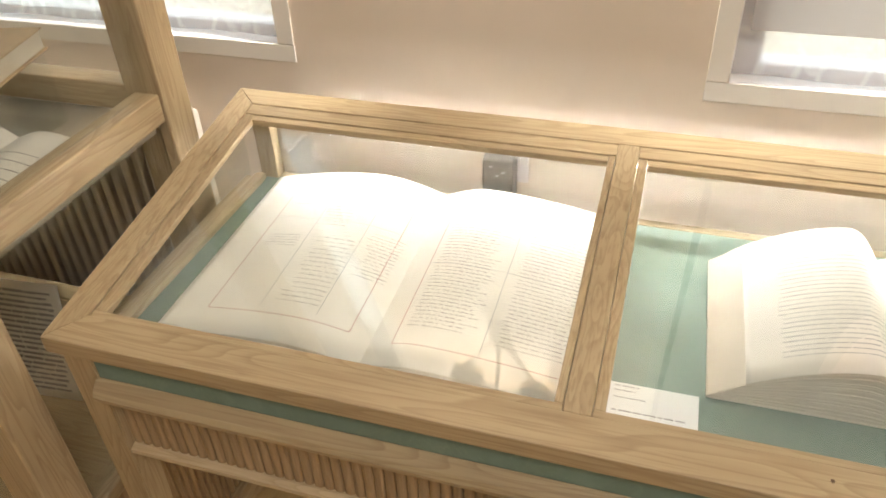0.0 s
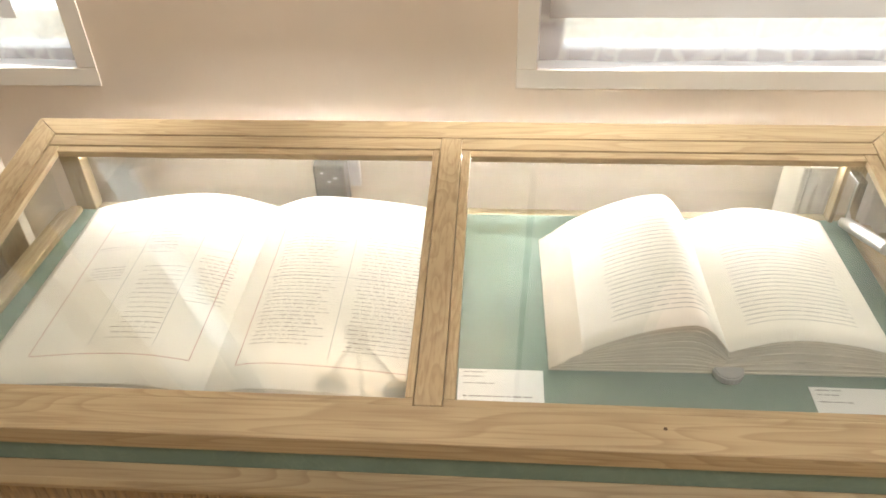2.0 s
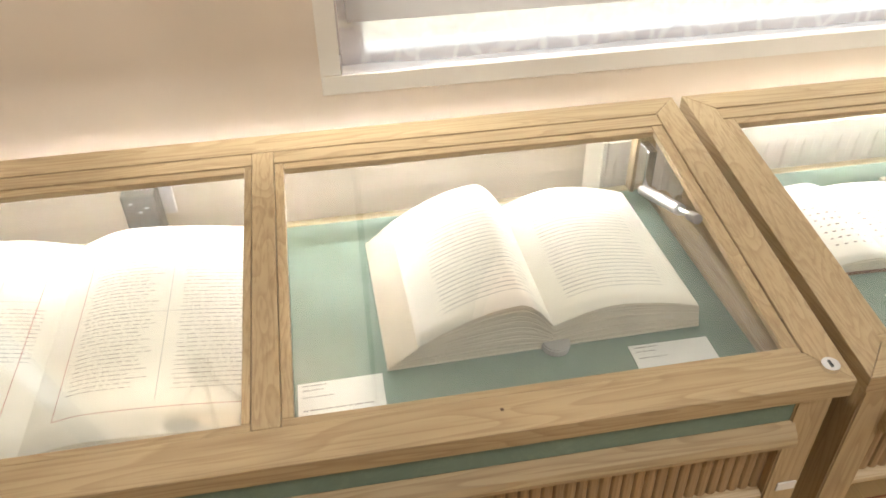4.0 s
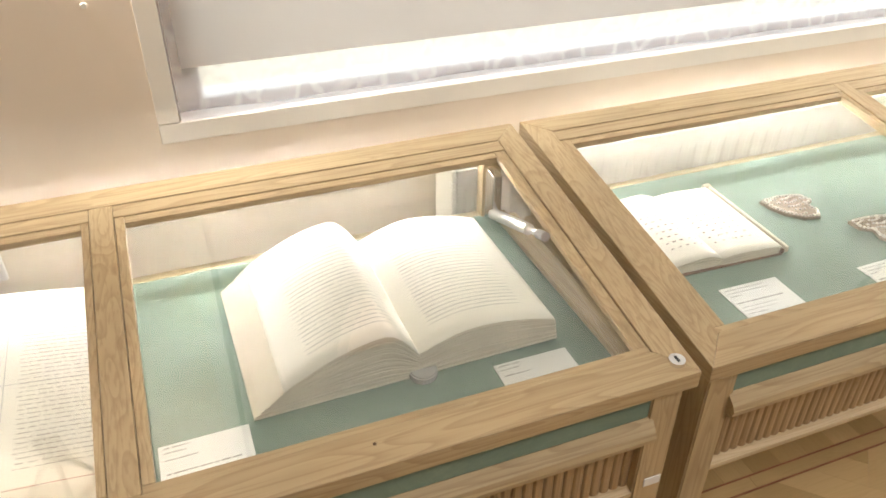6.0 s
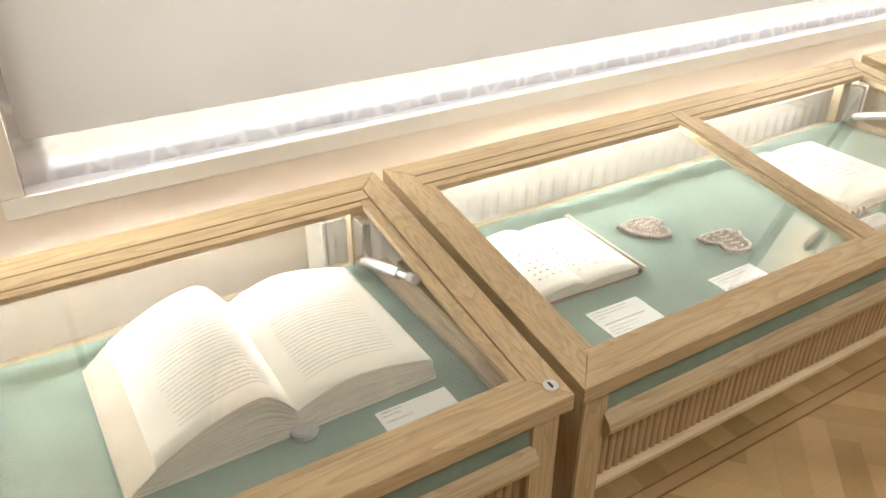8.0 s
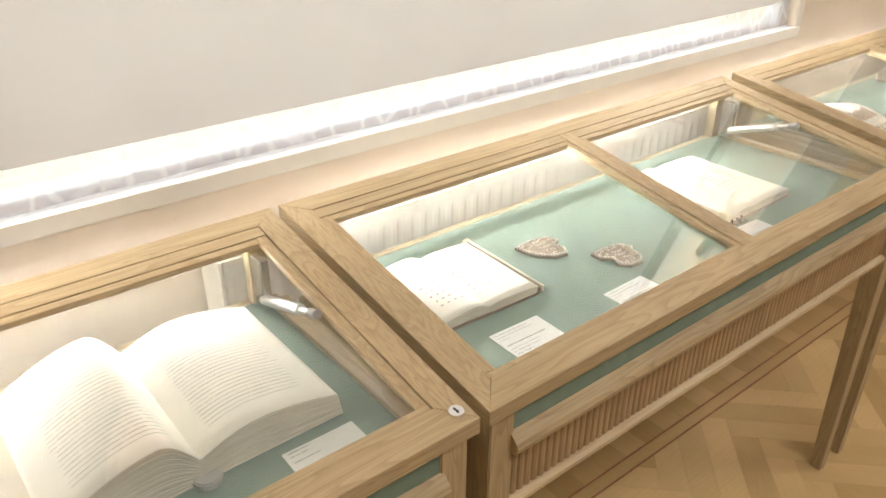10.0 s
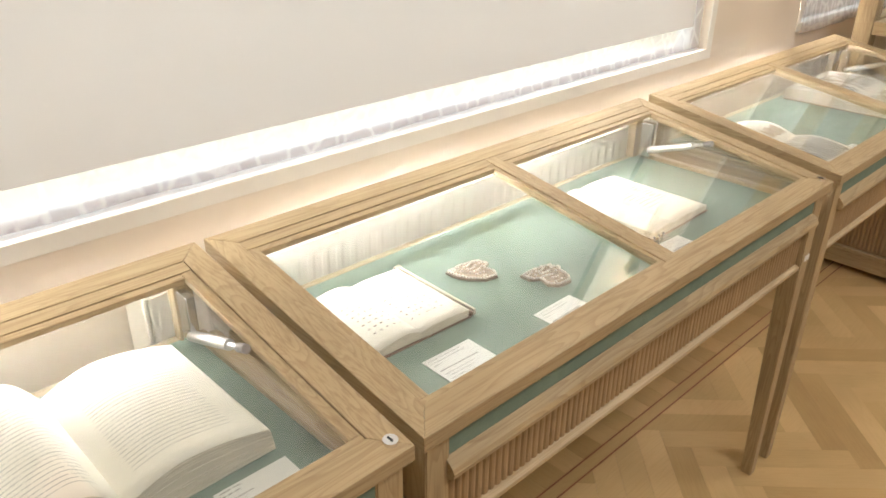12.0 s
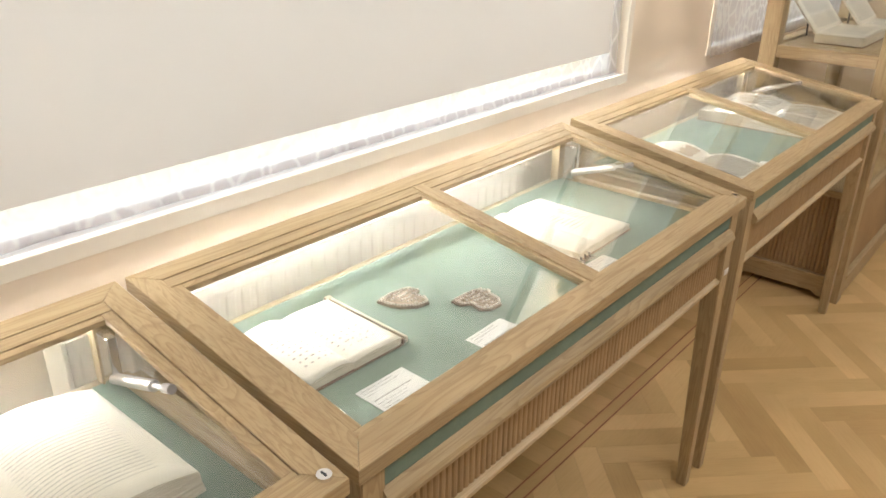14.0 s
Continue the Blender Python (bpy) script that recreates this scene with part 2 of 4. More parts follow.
def prism(outline, axis, a, b, bevel=0.0):
    """An outline in the plane across an axis, drawn out from a to b."""
    bm = bmesh.new()
    place = {"x": lambda p, t: (t, p[0], p[1]), "y": lambda p, t: (p[0], t, p[1]), "z": lambda p, t: (p[0], p[1], t)}[axis]
    lo, hi = [bm.verts.new(place(p, a)) for p in outline], [bm.verts.new(place(p, b)) for p in outline]
    bm.faces.new(lo)
    bm.faces.new(hi[::-1])
    n = len(outline)
    for i in range(n):
        bm.faces.new((lo[i], hi[i], hi[(i + 1) % n], lo[(i + 1) % n]))
    bmesh.ops.recalc_face_normals(bm, faces=bm.faces[:])
    if bevel:
        bmesh.ops.bevel(bm, geom=bm.edges[:], offset=bevel, segments=2, affect="EDGES", profile=0.5)
    return bm


def rod(p, q, r, r2=None, sides=14):
    """A round bar from p to q."""
    bm = bmesh.new()
    d = Vector(q) - Vector(p)
    bmesh.ops.create_cone(bm, cap_ends=True, segments=sides, radius1=r, radius2=r if r2 is None else r2, depth=d.length)
    bm.transform(Matrix.Translation((Vector(p) + Vector(q)) / 2) @ d.to_track_quat("Z", "Y").to_matrix().to_4x4())
    return bm


def thing(name, label="", category="", group="", at=(0, 0, 0), turn=0.0, kind=""):
    ob = new(name)
    ob.empty_display_size = 0.05
    ob.matrix_world = pose(*at, 0, 0, turn)
    return tagged(ob, label, category, group, kind)


def part(name, bm, mat, parent=None, label="", smooth=False):
    me = bpy.data.meshes.new(name)
    bm.to_mesh(me)
    bm.free()
    me.materials.append(mat)
    if smooth:
        me.polygons.foreach_set("use_smooth", [True] * len(me.polygons))
    ob = new(name, me)
    if parent is not None:
        ob.parent = parent
    return tagged(ob, label)


def piece(name, mesh, parent, place):
    ob = new(name, mesh)
    ob.parent = parent
    ob.location = place
    return ob


# ---- the room ----
WALL_Y, X0, X1, Y0, TOP = 0.70, -3.2, 7.4, -7.0, 3.3
WINDOWS = ((-2.5, 0.042), (0.78, 3.37), (4.07, 6.66))
SILL, HEAD, EDGE = 1.003, 2.75, 0.034

spans = [X0] + [x for a, b in WINDOWS for x in (a + EDGE, b - EDGE)] + [X1]
bm = bmesh.new()
for i in range(0, len(spans), 2):
    add_box(bm, spans[i], spans[i + 1], WALL_Y, WALL_Y + 0.32, 0, TOP)
for a, b in WINDOWS:
    add_box(bm, a + EDGE, b - EDGE, WALL_Y, WALL_Y + 0.32, 0, SILL + EDGE - 0.008)
    add_box(bm, a + EDGE, b - EDGE, WALL_Y, WALL_Y + 0.32, HEAD, TOP)
tagged(part("wall_north", bm, PAINT), "cream painted plaster wall with window openings", "wall", kind="structure")
tagged(part("wall_south", box(X0, X1, Y0 - 0.2, Y0, 0, TOP), PAINT), "cream painted plaster wall", "wall", kind="structure")
tagged(part("wall_west", box(X0 - 0.2, X0, Y0 - 0.2, WALL_Y + 0.32, 0, TOP), PAINT), "cream painted plaster wall", "wall", kind="structure")
tagged(part("wall_east", box(X1, X1 + 0.2, Y0 - 0.2, WALL_Y + 0.32, 0, TOP), PAINT), "cream painted plaster wall", "wall", kind="structure")
tagged(part("ceiling", box(X0, X1, Y0, WALL_Y, TOP, TOP + 0.2), CEIL), "plain white ceiling", "ceiling", kind="structure")
tagged(part("ground", box(-60, 60, -60, 60, -0.5, -0.3), plain("grey_ground", (0.2, 0.2, 0.19), 0.9)), "grey ground outside the building", "ground", kind="structure")


def window(number, a, b):
    top = thing("window_%d" % number, "wide window with ivory trim, lace and a lowered blind", "window", kind="structure")
    y = WALL_Y - 0.0035
    part("sill_trim", box(a, b, y, WALL_Y - 0.0005, SILL, SILL + EDGE, 0.001), TRIM, top)
    part("head_trim", box(a, b, y, WALL_Y - 0.0005, HEAD - EDGE, HEAD, 0.001), TRIM, top)
    for x in (a, b - EDGE):
        part("side_trim", box(x, x + EDGE, y, WALL_Y - 0.0005, SILL + EDGE + 0.001, HEAD - EDGE - 0.001, 0.001), TRIM, top)
    x0, x1, z0 = a + EDGE, b - EDGE, SILL + EDGE
    part("window_sill", box(x0 + 0.002, x1 - 0.002, WALL_Y + 0.002, WALL_Y + 0.047, z0 - 0.006, z0, 0.002), UPVC, top)
    part("bottom_rail", box(x0, x1, WALL_Y + 0.048, WALL_Y + 0.10, z0 - 0.006, z0 + 0.016, 0.003), UPVC, top)
    part("top_rail", box(x0, x1, WALL_Y + 0.048, WALL_Y + 0.10, HEAD - 0.07, HEAD - 0.001, 0.004), UPVC, top)
    for xa, xb in ((x0 + 0.001, x0 + 0.046), (x1 - 0.03, x1 - 0.001)):
        part("side_stile", box(xa, xb, WALL_Y + 0.048, WALL_Y + 0.10, z0 + 0.0165, HEAD - 0.0705, 0.003), UPVC, top)
    g = part("pane", box(x0 + 0.002, x1 - 0.002, WALL_Y + 0.072, WALL_Y + 0.076, z0 + 0.02, HEAD - 0.06), GLASS, top)
    g.visible_shadow = False


def net_curtain(a, b, low, y):
    """A hanging sheer panel with shallow folds and a hem."""
    ob = thing("net_curtain", "sheer white lace curtain hanging in the window", "curtain", "net curtains", at=(0, 0, 0))
    for name, z0, z1, dy in (("net", low, HEAD - 0.05, 0.0), ("hem", low, low + 0.012, -0.0025)):
        bm = bmesh.new()
        n = int((b - a) / 0.02)
        rows = []
        for z in ([z0 + (z1 - z0) * k / 6 for k in range(7)] if name == "net" else (z0, z1)):
            rows.append([bm.verts.new((a + (b - a) * i / n, y + dy + 0.004 * math.sin(i * 0.55) + 0.003 * math.sin(i * 0.17 + z * 3), z)) for i in range(n + 1)])
        for r, s in zip(rows, rows[1:]):
            for i in range(n):
                bm.faces.new((r[i], r[i + 1], s[i + 1], s[i]))
        part(name, bm, LACE, ob, smooth=True)


def roller_blind(a, b, low):
    ob = thing("roller_blind", "plain off-white roller blind drawn most of the way down", "blind", "roller blinds")
    part("cloth", box(a, b, WALL_Y + 0.012, WALL_Y + 0.0132, low, HEAD - 0.08), BLIND, ob)
    part("roller", rod((a, WALL_Y + 0.03, HEAD - 0.06), (b, WALL_Y + 0.03, HEAD - 0.06), 0.022), BLIND, ob)


for i, (a, b) in enumerate(WINDOWS):
    window(i + 1, a, b)
    if i < 2:
        net_curtain(a + EDGE + 0.004, b - EDGE - 0.004, SILL + EDGE + 0.004, WALL_Y + 0.03)
    else:
        net_curtain(a + 0.002, b, SILL - 0.004, WALL_Y - 0.02)
        net_curtain(a + 0.02, b - 0.05, SILL + 0.03, WALL_Y - 0.04)
    roller_blind(a + EDGE + 0.018, b - EDGE - 0.09, SILL + (0.118 if i < 2 else 0.062))
tagged(part("backdrop", box(-12, 16, 1.5, 1.55, -0.29, 7), DAYLIGHT), "bright overcast daylight outside the windows", "backdrop", kind="structure")

# unseen fill lamps, added under the ceiling behind the visitor to light the room
for x in (1.6, 4.6):
    area_lamp("ceiling_panel_light", look((x, -1.6, TOP - 0.03), (x, -1.6, 0)), 1.8, 1.0, ROOM_POWER, (1.0, 0.975, 0.955))

# ---- floor ----
tagged(part("floor", box(X0, X1, Y0, WALL_Y, -0.2, -0.012), PARQUET_A), "golden oak parquet floor", "floor", kind="structure")

# ---- display cases ----
W, D, H, S = 1.35, 0.56, 0.917, 0.166
BASE = 0.86


def lid_box(x0, x1, y0, y1, t0, t1, bevel=0.0015):
    """A bar that follows the slope of the lid; t is the height over the lid's upper face."""
    bm = box(x0, x1, y0, y1, t0, t1, bevel)
    for v in bm.verts:
        v.co.z += H + S * v.co.y
    return bm


def display_case(label):
    c = thing("display_case", label, "display case", "display cases along the wall")
    e, r, f, q = 0.0003, 0.043, 0.047, 0.041
    # sloping lid: mitred rails, then a stepped bead that holds the glass
    for name, plan, mat in (("front_rail", ((0, 0), (W, 0), (W - r, f), (r, f)), OAK_X), ("back_rail", ((r, D - q), (W - r, D - q), (W, D), (0, D)), OAK_X),
                            ("side_rail", ((0, 0), (r, f), (r, D - q), (0, D)), OAK_Y), ("side_rail", ((W, 0), (W, D), (W - r, D - q), (W - r, f)), OAK_Y)):
        cx, cy = sum(p[0] for p in plan) / 4, sum(p[1] for p in plan) / 4
        bm = prism([(x + 0.0002 * (cx > x) - 0.0002 * (cx < x), y + 0.0003 * (cy > y) - 0.0003 * (cy < y)) for x, y in plan], "z", -0.020 if name == "back_rail" else -0.026, 0.0, 0.0012)
        for v in bm.verts:
            v.co.z += H + S * v.co.y
        part(name, bm, mat, c)
    m0, m1, yb = W / 2 - 0.010, W / 2 + 0.022, D - q
    part("mullion", lid_box(m0, m1, f + e, yb - e, -0.0255, -0.0004), OAK_Y, c)
    g = 0.0008
    for x0, x1 in ((r, m0), (m1, W - r)):
        left, right = (0.019 if x0 == r else 0.014), (0.019 if x1 == W - r else 0.011)
        part("front_bead", lid_box(x0 + e, x1 - e, f + g, f + 0.011, -0.013, -0.0022, 0.0012), OAK_X, c)
        part("back_bead", lid_box(x0 + e, x1 - e, yb - 0.026, yb - g, -0.013, -0.0012, 0.0008), OAK_X, c)
        part("back_bead", lid_box(x0 + left + e, x1 - right - e, yb - 0.040, yb - 0.026 - g, -0.013, -0.0030, 0.001), OAK_X, c)
        part("side_bead", lid_box(x0 + g, x0 + left, f + 0.0113, yb - 0.0265, -0.013, -0.0024, 0.0012), OAK_Y, c)
        part("side_bead", lid_box(x1 - right, x1 - g, f + 0.0113, yb - 0.0265, -0.013, -0.0024, 0.0012), OAK_Y, c)
        pane = part("lid_pane", lid_box(x0 + 0.003, x1 - 0.003, f + 0.003, yb - 0.003, -0.018, -0.0135, 0), GLASS, c)
        pane.visible_shadow = False
    # green lined floor of the case
    part("case_floor", box(0.03, W - 0.03, 0.021, D - 0.038, BASE - 0.022, BASE, 0.002), GREEN, c, "green lining board")
    # low glass front and glass sides
    part("front_fascia", box(0.058, W - 0.058, 0.0125, 0.0205, 0.8465, H - 0.0255, 0.001), GREEN, c, "green lined front strip")
    g = part("back_pane", box(0.05, W - 0.05, D - 0.032, D - 0.028, BASE - 0.01, H + S * D - 0.034), GLASS, c)
    g.visible_shadow = False
    for x in (0.014, W - 0.018):
        bm = prism([(0.05, BASE - 0.01), (D - 0.05, BASE - 0.01), (D - 0.05, H + S * (D - 0.05) - 0.027), (0.05, H + S * 0.05 - 0.027)], "x", x, x + 0.004)
        g = part("side_pane", bm, GLASS, c)
        g.visible_shadow = False
    part("back_sill", box(0.05, W - 0.05, D - 0.037, D - 0.02, BASE - 0.03, BASE - 0.0005, 0.001), OAK_X, c)
    for x in (0.030, W - 0.050):
        part("side_sill", box(x, x + 0.020, 0.022, D - 0.052, BASE + 0.0003, BASE + 0.012, 0.002), OAK_Y, c)
    for x in (0.008, W - 0.0295):
        part("side_bearer", box(x, x + 0.0215, 0.05, D - 0.052, BASE - 0.03, BASE + 0.002, 0.001), OAK_Y, c)
    for x in (0.036, W - 0.070):
        part("back_post", box(x, x + 0.034, D - 0.045, D - 0.02, BASE - 0.02, H + S * (D - 0.05) - 0.026, 0.002), OAK_Z, c)
    # mouldings, apron, legs
    part("upper_moulding", prism([(-0.004, 0.815), (0.0, 0.811), (0.036, 0.811), (0.036, 0.846), (0.012, 0.846), (-0.002, 0.832), (-0.006, 0.824)], "x", 0.052, W - 0.052), OAK_X, c)
    part("apron", box(0.05, W - 0.05, 0.028, 0.046, 0.70, 0.81), REED, c)
    part("lower_moulding", prism([(0.012, 0.690), (0.02, 0.686), (0.046, 0.686), (0.046, 0.702), (0.02, 0.702), (0.012, 0.698)], "x", 0.052, W - 0.052), OAK_PALE, c)
    for x in (0.02, W - 0.038):
        part("side_apron", box(x, x + 0.018, 0.055, D - 0.07, 0.686, BASE - 0.032), OAK_Y, c)
    part("back_apron", box(0.05, W - 0.05, D - 0.05, D - 0.032, 0.70, BASE - 0.032), OAK_X, c)
    n = int((W - 0.11) / 0.015)
    reed = bpy.data.meshes.new("reed")
    bm = prism([(-0.0073, 0.0), (0.0073, 0.0), (0.0069, -0.0018), (0.0045, -0.0042), (0.0, -0.005), (-0.0045, -0.0042), (-0.0069, -0.0018)], "z", 0.7025, 0.8105)
    bm.to_mesh(reed)
    bm.free()
    reed.materials.append(REED)
    for i in range(n):
        piece("reed", reed, c, (0.056 + (i + 0.5) * (W - 0.112) / n, 0.0278, 0))
    for lx, sx in ((0.012, 1), (W - 0.012, -1)):
        for ly, sy in ((0.010, 1), (D - 0.02, -1)):
            bm = bmesh.new()
            k = BASE + 0.03 if sy > 0 else BASE - 0.034
            levels = ((0.0, 0.030), (0.66, 0.046), (k, 0.046))
            rings = []
            for z, wd in levels:
                rings.append([bm.verts.new((lx + sx * a * wd, ly + sy * b * wd, z)) for a, b in ((0, 0), (1, 0), (1, 1), (0, 1))])
            for p, q in zip(rings, rings[1:]):
                for i in range(4):
                    bm.faces.new((p[i], p[(i + 1) % 4], q[(i + 1) % 4], q[i]))
            bm.faces.new(rings[0])
            bm.faces.new(rings[-1])
            bmesh.ops.recalc_face_normals(bm, faces=bm.faces[:])
            bmesh.ops.bevel(bm, geom=bm.edges[:], offset=0.002, segments=2, affect="EDGES")
            part("leg", bm, OAK_Z, c)
    # lock at the front corner
    lx, ly = W - 0.022, 0.024
    lock = part("lock", rod((lx, ly, H + S * ly - 0.012), (lx, ly - 0.0006, H + S * ly + 0.004), 0.0125, 0.0105, 24), CHROME, c, "chrome cam lock")
    part("keyhole", box(lx - 0.0012, lx + 0.0012, ly - 0.005, ly + 0.005, H + S * ly + 0.0035, H + S * ly + 0.0052), BLACK, lock)
    # gas stay at the inner corner
    sx_ = W - 0.07
    stay = part("lid_stay", rod((sx_, 0.468, 0.893), (sx_, 0.34, 0.938), 0.0092), STEEL, c, "satin metal lid stay")
    part("stay_rod", rod((sx_, 0.36, 0.931), (sx_, 0.30, 0.952), 0.0045), STEEL, stay)
    part("stay_cap", rod((sx_, 0.31, 0.948), (sx_, 0.288, 0.956), 0.0075), plain("grey_rubber", (0.34, 0.32, 0.3), 0.5), stay)
    part("stay_bracket", box(sx_ - 0.004, sx_ + 0.012, 0.463, 0.497, 0.872, 0.968, 0.002), CHROME, stay)
    # light strip in a wooden batten under the back rail, with unseen light blockers added
    part("light_batten", box(0.085, W - 0.085, 0.5125, 0.5275, 0.9762, 0.9812), OAK_X, c)
    # added channel and lip keep direct light off the lining below
    channel = box(0.088, W - 0.088, 0.5125, 0.5203, 0.9655, 0.9683, 0.0004)
    add_box(channel, 0.088, W - 0.088, 0.5189, 0.5202, 0.9612, 0.9654)
    part("light_channel", channel, STEEL, c, "added aluminium channel that shields the light strip")
    part("light_strip", box(0.09, W - 0.09, 0.5145, 0.5235, 0.9686, 0.976, 0.001), LED, c, "warm white light strip")
    # added screen cuts the strip's spill on the wall
    part("light_screen", box(0.085, W - 0.085, 0.5245, 0.527, 0.9686, 0.976, 0.0005), DIM_SCREEN, c, "added frosted screen that dims light on the wall")
    return c


first = display_case("oak table display case with sloping glass lid and green lining")
X2, X3 = 1.366, 2.766
copy_thing(first, pose(X2, 0, 0))
copy_thing(first, pose(X3, 0, 0))
part("knot", rod((0.938, 0.029, H + S * 0.029 - 0.002), (0.938, 0.029, H + S * 0.029 + 0.0004), 0.0022, sides=10), DARKGAP, first, "small dark knot in the rail")


# ---- books, cards and small exhibits ----
class Half:
    """One side of an open book: the height of its top leaf over the table."""

    def __init__(self, side, width, depth, gutter, peak, edge, where, back, fan=0.0):
        self.side, self.width, self.depth, self.fan = side, width, depth, fan
        self.gutter, self.peak, self.edge, self.where, self.back = gutter, peak, edge, where, back

    def height(self, s, v):
        if s < self.where:
            h = self.gutter + (self.peak - self.gutter) * math.sin(s / self.where * math.pi / 2)
        else:
            h = self.peak + (self.edge - self.peak) * ((s - self.where) / (1 - self.where)) ** 1.7
        return h * (1 + (self.back - 1) * v)

    def point(self, s, v, lift=0.0, share=1.0, wider=0.0):
        return (self.side * s * (self.width + wider), v * self.depth, self.height(s, v) * share + lift)


def page_block(half, leaves, rng):
    """Leaves stacked one on another, each a little out of line."""
    bm = bmesh.new()
    n = 16
    for k in range(leaves):
        lo, hi = k / leaves, (k + 0.97) / leaves
        wide = half.fan * (1 - hi) + rng.uniform(-0.0012, 0.0012)
        f, g = rng.uniform(-0.0011, 0.0011), rng.uniform(-0.0011, 0.0011)
        tops, feet = [], []
        for v, dy in ((0, f), (0.5, 0), (1, g)):
            for share, store in ((hi, tops), (lo, feet)):
                row = []
                for i in range(n + 1):
                    x, y, z = half.point(i / n, v, 0.0, share, wide)
                    row.append(bm.verts.new((x, y + dy, z + 0.002)))
                store.append(row)
        for j in range(2):
            for i in range(n):
                bm.faces.new((tops[j][i], tops[j][i + 1], tops[j + 1][i + 1], tops[j + 1][i]))
            bm.faces.new((tops[j][n], tops[j + 1][n], feet[j + 1][n], feet[j][n]))
        for j in (0, 2):
            for i in range(n):
                bm.faces.new((tops[j][i], feet[j][i], feet[j][i + 1], tops[j][i + 1]))
    bmesh.ops.recalc_face_normals(bm, faces=bm.faces[:])
    return bm


def leaf_sheet(half, lift=0.0022, curl=0.0):
    bm = bmesh.new()
    n, m = 28, 10
    rows = []
    for layer in (lift, lift + 0.0005):
        for j in range(m + 1):
            rows.append([bm.verts.new(Vector(half.point(i / n, j / m, layer)) + Vector((0, 0, curl * (i / n) ** 6 * (1 - j / m)))) for i in range(n + 1)])
    for base in (0, m + 1):
        for j in range(m):
            for i in range(n):
                bm.faces.new((rows[base + j][i], rows[base + j][i + 1], rows[base + j + 1][i + 1], rows[base + j + 1][i]))
    for j in range(m):
        bm.faces.new((rows[j][n], rows[j + 1][n], rows[m + 2 + j][n], rows[m + 1 + j][n]))
    for i in range(n):
        bm.faces.new((rows[0][i], rows[0][i + 1], rows[m + 1][i + 1], rows[m + 1][i]))
    bmesh.ops.recalc_face_normals(bm, faces=bm.faces[:])
    return bm


def stroke(bm, half, s0, v0, s1, v1, thick, lift=0.0034):
    """A flat ink stroke that follows the page from one point to another."""
    ds, dv = (s1 - s0) * half.width, (v1 - v0) * half.depth
    length = math.hypot(ds, dv)
    n = max(1, int(length / 0.008))
    a, b = -dv / length * thick / 2 / half.width, ds / length * thick / 2 / half.depth
    last = None
    for i in range(n + 1):
        s, v = s0 + (s1 - s0) * i / n, v0 + (v1 - v0) * i / n
        now = [bm.verts.new(half.point(s + k * a, v + k * b, lift)) for k in (-1, 1)]
        if last:
            bm.faces.new((last[0], now[0], now[1], last[1]))
        last = now


def writing(half, s0, s1, v0, v1, lines, thick, rng, ragged=0.1, word=(0.006, 0.02), gap=0.0022):
    """Rows of word-long strokes; the script cannot be read."""
    bm = bmesh.new()
    for k in range(lines):
        v = v1 + (v0 - v1) * (k + 0.5) / lines
        a, b = min(s0, s1), max(s0, s1)
        s = a + rng.uniform(0, ragged * 0.2) * (b - a)
        end = b - rng.uniform(0, ragged) * (b - a)
        while s < end:
            e = min(end, s + rng.uniform(*word) / half.width)
            wob = rng.uniform(-0.12, 0.12) * thick / half.depth
            if e - s > 0.003 / half.width:
                stroke(bm, half, s, v + wob, e, v + wob, thick * rng.uniform(0.75, 1.2))
            s = e + gap / half.width * rng.uniform(0.7, 1.6)
    return bm


def open_book(label, at, turn, left, right, leaves=(14, 14), cover=LEATHER, margin=0.004, seed=1, edge=OLDPAPER, category="book"):
    rng = random.Random(seed)
    b = thing("open_book", label, category, at=at, turn=turn)
    depth = max(left.depth, right.depth)
    for h in (left, right):
        reach = h.width + h.fan + margin
        x0, x1 = sorted((h.side * 0.004, h.side * reach))
        part("cover_board", box(x0, x1, -margin, depth + margin, 0.0, 0.0022, 0.0006), cover, b)
    part("spine", box(-0.0035, 0.0035, -margin, depth + margin, 0.0, 0.003, 0.0008), cover, b)
    for h, n in zip((left, right), leaves):
        block = part("page_block", page_block(h, n, rng), edge, b)
        part("top_page", leaf_sheet(h), PAPER, b, smooth=True)
    return b, rng


